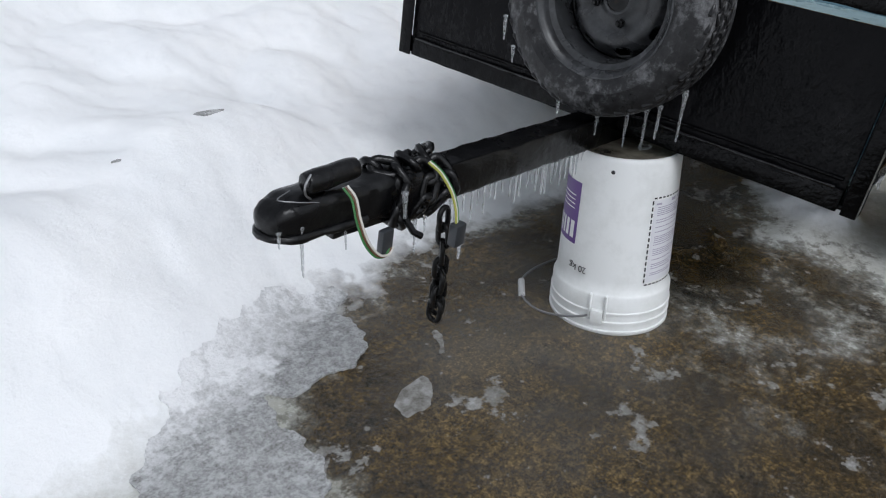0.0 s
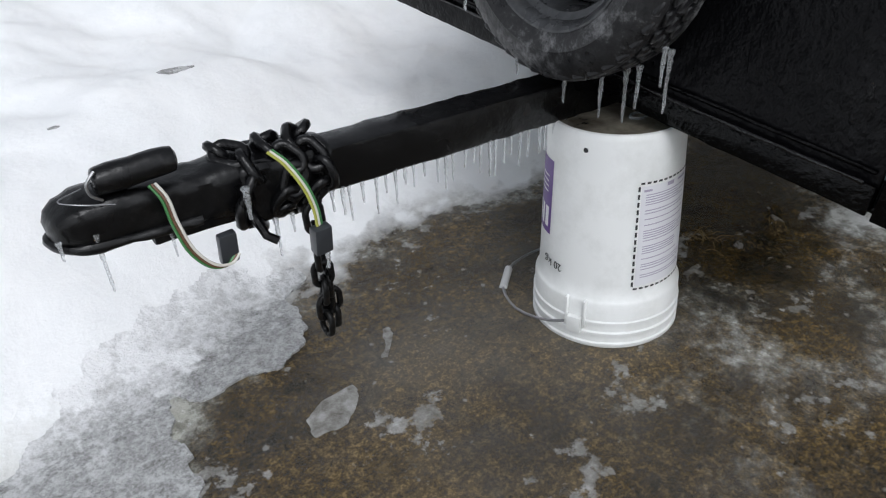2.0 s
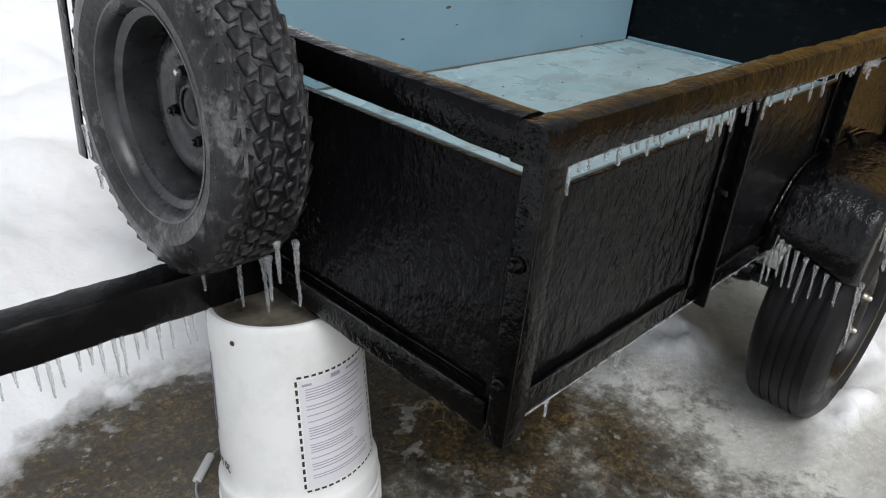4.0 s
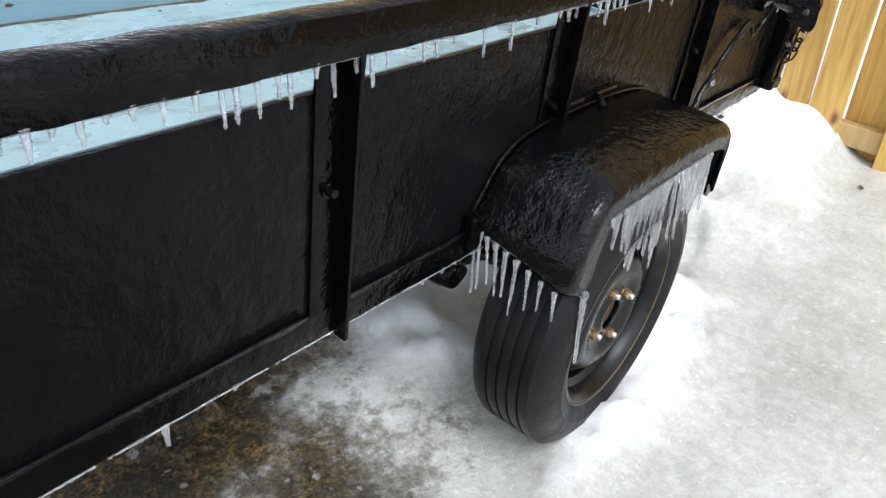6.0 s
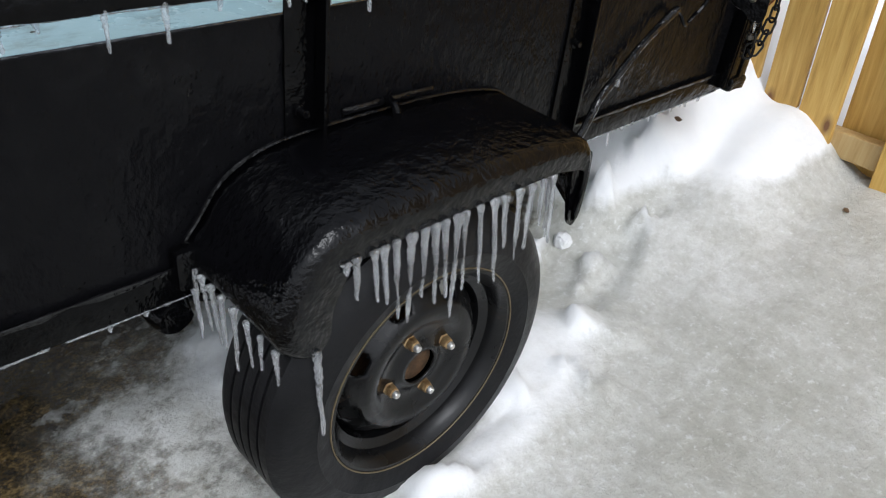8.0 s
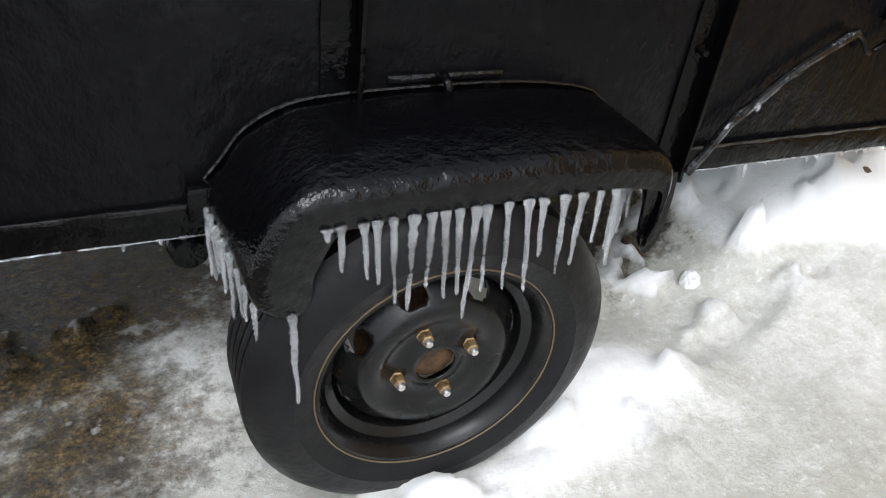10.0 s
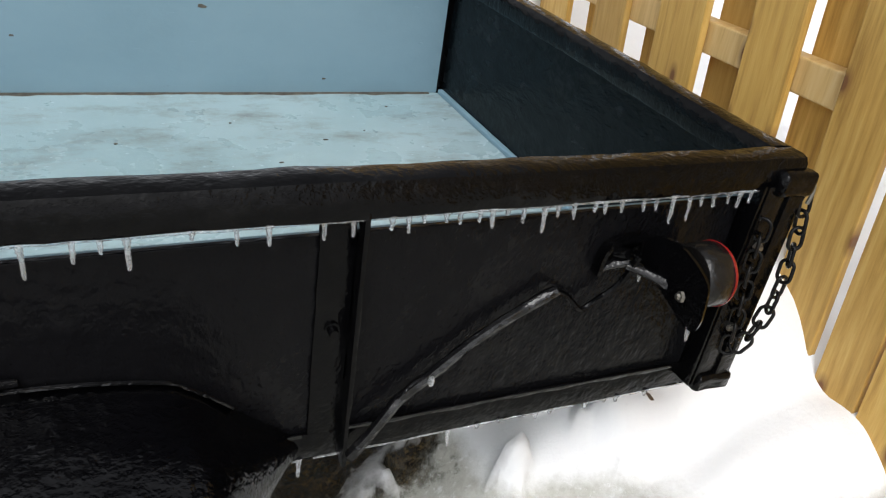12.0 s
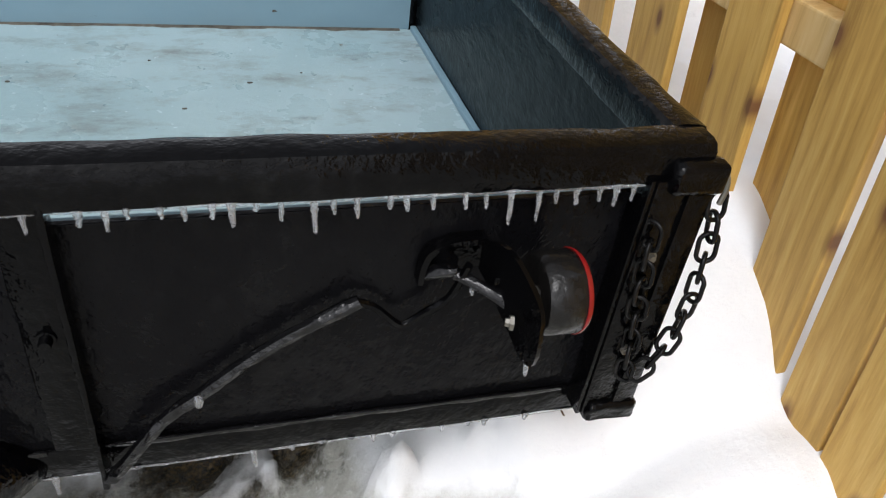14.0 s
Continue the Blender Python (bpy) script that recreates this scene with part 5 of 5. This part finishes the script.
INV = pail.matrix_world.inverted()
for q in ((1.552, 0.972, 0.0), (1.522, 1.035, -0.035), (1.527, 1.125, -0.070), (1.556, 1.195, -0.076), (1.608, 1.235, -0.074), (1.68, 1.245, -0.070), (1.755, 1.215, -0.050), (1.80, 1.15, -0.02), (1.795, 1.07, 0.0)):
    arc.append(INV @ W(*q))
bail = part("bail", tube(spline(arc, 3), 0.0028, 7), WIRE_STEEL, pail, "bent wire handle")
part("grip", tube([arc[3], arc[3].lerp(arc[4], 0.5), arc[4]], 0.0085, 10), GRIP, bail, "grey plastic grip")

# ---- icicles ----
rng = random.Random(11)
KINDS = []
for k in range(6):
    prof = [(0.0, 0.04), (1.3, 0.03), (1.4, 0.0), (1.12, -0.05)]
    for j in range(2, 19):
        t = j / 19
        prof.append(((0.95 - 0.5 * t) * (1 + 0.22 * math.sin(j * (2.1 + 0.3 * k) + k) + 0.10 * math.sin(j * 4.7 + 2 * k)), -t))
    prof += [(0.3, -0.985), (0.0, -1.0)]
    bm = lathe(prof, 9, wobble=lambda a, z: 0.12 * math.sin(2 * a + z * 9 + k))
    for vert in bm.verts:
        vert.co.x += 0.5 * noise.noise(Vector((k * 5.0, 0, vert.co.z * 3))) * -vert.co.z
        vert.co.y += 0.5 * noise.noise(Vector((k * 5.0, 9, vert.co.z * 3))) * -vert.co.z
    me = bpy.data.meshes.new("icicle")
    bmesh.ops.recalc_face_normals(bm, faces=bm.faces)
    bm.to_mesh(me)
    bm.free()
    me.materials.append(ICE)
    for p in me.polygons:
        p.use_smooth = True
    KINDS.append(me)


def icicle(p, length, r, group, label, tilt=1.5):
    ob = new("icicle", rng.choice(KINDS))
    ob.matrix_world = Matrix.Translation(W(*p)) @ pose(0, 0, 0, rng.uniform(-tilt, tilt), rng.uniform(-tilt, tilt), rng.uniform(0, 360)) @ Matrix.Diagonal((r, r, length, 1))
    return tagged(ob, label, "icicle", group)


# stubs under the near rail and the front rail
x = 1.68
while x < 3.64:
    gap = rng.uniform(0.014, 0.028) if x < 2.05 else rng.choice((0.022, 0.03, 0.04, 0.055)) if x < 3.12 else rng.uniform(0.015, 0.030)
    icicle((x, 0.6020 + rng.uniform(-0.002, 0.002), 0.7175), rng.uniform(0.010, 0.026) if rng.random() < 0.85 else 0.038, rng.uniform(0.0030, 0.0040), "icicles under the side rail", "short stubby icicle under the black top rail")
    x += gap
y = 0.66
while y < 1.68:
    icicle((X0 - 0.004, y, 0.726), rng.uniform(0.006, 0.018), rng.uniform(0.003, 0.004), "icicles under the front rail", "tiny icicle under the front rail")
    y += rng.uniform(0.03, 0.07)
# a fringe along the wheel guard
GUARD = ("icicles on the wheel guard", "long clear icicle hanging from the wheel guard")
for x, le in ((2.506, 0.014), (2.521, 0.056), (2.545, 0.069), (2.560, 0.077), (2.578, 0.112), (2.601, 0.124), (2.622, 0.095), (2.637, 0.116), (2.654, 0.111), (2.674, 0.147), (2.688, 0.116), (2.714, 0.113), (2.740, 0.123), (2.759, 0.074), (2.787, 0.111), (2.811, 0.099), (2.836, 0.069)):
    icicle((x, 0.4535 + rng.uniform(-0.0015, 0.0015), 0.472), le, rng.uniform(0.0040, 0.0052), *GUARD, tilt=3)
# a thick cluster at the rear end, and a run of merged ones down the front edge
for k in range(13):
    icicle((2.862 + 0.0065 * k, 0.462 + 0.006 * k + rng.uniform(-0.005, 0.005), 0.468), rng.uniform(0.05, 0.125), rng.uniform(0.0034, 0.0048), *GUARD, tilt=3)
for k in range(9):
    u = (k / 8) ** 1.4
    icicle((2.404 + 0.030 * u, 0.605 - 0.125 * u, 0.424 - 0.058 * u), rng.uniform(0.06, 0.12) * (1 - 0.35 * u), rng.uniform(0.0030, 0.0042), *GUARD, tilt=3)
icicle((2.470, 0.4525, 0.364), 0.124, 0.0050, *GUARD)
# along the drawbar
x = 1.13
while x < 1.62:
    icicle((x, 1.157 + SL * (x - 1.3) - 0.024, 0.336), rng.uniform(0.025, 0.068), rng.uniform(0.0026, 0.0036), "icicles under the drawbar", "thin icicle under the drawbar")
    x += rng.uniform(0.010, 0.026)
for x, y, z, le, r in ((0.775, 1.15, 0.382, 0.025, 0.003), (0.815, 1.15, 0.378, 0.085, 0.0035), (0.90, 1.15, 0.372, 0.06, 0.003), (0.955, 1.115, 0.335, 0.03, 0.003), (0.99, 1.112, 0.40, 0.045, 0.005), (1.03, 1.12, 0.335, 0.06, 0.0035), (1.055, 1.12, 0.335, 0.03, 0.003), (1.066, 1.05, 0.312, 0.03, 0.004)):
    icicle((x, y, z), le, r, "icicles under the coupler", "thin icicle under the iced coupler")
# from the spare wheel
for y, dx, le in ((1.10, 0.0, 0.05), (1.05, 0.03, 0.075), (1.02, 0.05, 0.09), (0.99, 0.04, 0.07), (0.955, 0.06, 0.10), (0.94, 0.02, 0.06), (1.18, -0.03, 0.03), (1.33, -0.05, 0.05), (1.30, -0.05, 0.035)):
    dz = math.sqrt(max(0.224 ** 2 - (y - 1.12) ** 2, 0))
    icicle((1.545 + dx, y, 0.653 - dz), le, 0.0042, "icicles on the spare wheel", "clear icicle dripping from the spare tyre")
# beads along the frame's foot
x = 1.75
while x < 3.6:
    icicle((x, 0.6185, 0.375), rng.uniform(0.004, 0.014) if rng.random() < 0.85 else 0.03, rng.uniform(0.003, 0.0045), "ice beads under the frame", "bead of ice along the lower frame edge")
    x += rng.uniform(0.02, 0.07)
icicle((3.503, 0.522, 0.575), 0.022, 0.0034, "icicles under the lamp", "small icicle under the tail lamp")
icicle((3.462, 0.588, 0.616), 0.012, 0.003, "icicles under the lamp", "small icicle under the tail lamp")

# ---- litter on the ground ----
tx, ty = W(3.869, 0.321, 0.148)[:2]
bm = extrude_outline([(-0.012, -0.006), (0.0, -0.009), (0.014, 0.0), (0.004, 0.006), (-0.006, 0.005)], 0.002, pose(0, 0, 0, 20, 10, 0))
leaf = tagged(part("dead_leaf", bm, LEAF), "small brown dead leaf frozen on the ice", "leaf")
leaf.location = (tx, ty, ground_z(tx, ty) + 0.004)
# flat grey plates added in place of the shade in the bank's small hollows
for px, py, k in ((1.23, 2.03, 1.0), (0.93, 1.93, 0.25)):
    bm = extrude_outline([(-0.05, -0.004), (-0.02, -0.012), (0.03, -0.010), (0.055, 0.002), (0.02, 0.010), (-0.02, 0.008)], 0.006, pose(0, 0, 0, 8, 4, 0) @ Matrix.Diagonal((k, k, 1, 1)))
    hollow_ob = tagged(part("hollow_shade", rough_up(bm, 0.003, 0.02), SHEET), "flat grey plate standing in for a shaded hollow in the snow bank", "ice")
    qx, qy = W(px, py, 0.2)[:2]
    hollow_ob.location = (qx, qy, ground_z(qx, qy) - 0.001)
tx, ty = W(3.687, 0.692, 0.138)[:2]
tagged(copy_thing(leaf, pose(tx, ty, ground_z(tx, ty) + 0.01, 40, 20, 70)), "small brown dead leaf on the snow", "leaf")
bm = bmesh.new()
for k in range(26):
    a, r0 = rng.uniform(0, 6.28), rng.uniform(0, 0.05)
    p = Vector((r0 * math.cos(a), r0 * math.sin(a), 0))
    d = Vector((rng.uniform(-1, 1), rng.uniform(-1, 1), rng.uniform(0.1, 0.9))) * 0.04
    tube([p, p + d * 0.6, p + d + Vector((0, 0, -0.012))], [0.0012, 0.001, 0.0005], 4, bm)
tuft = tagged(part("dead_grass", bm, STRAW), "tuft of straw-coloured dead grass in the ice", "grass", kind="stuff")
tuft.location = (2.02, 1.03, ground_z(2.02, 1.03) - 0.004)
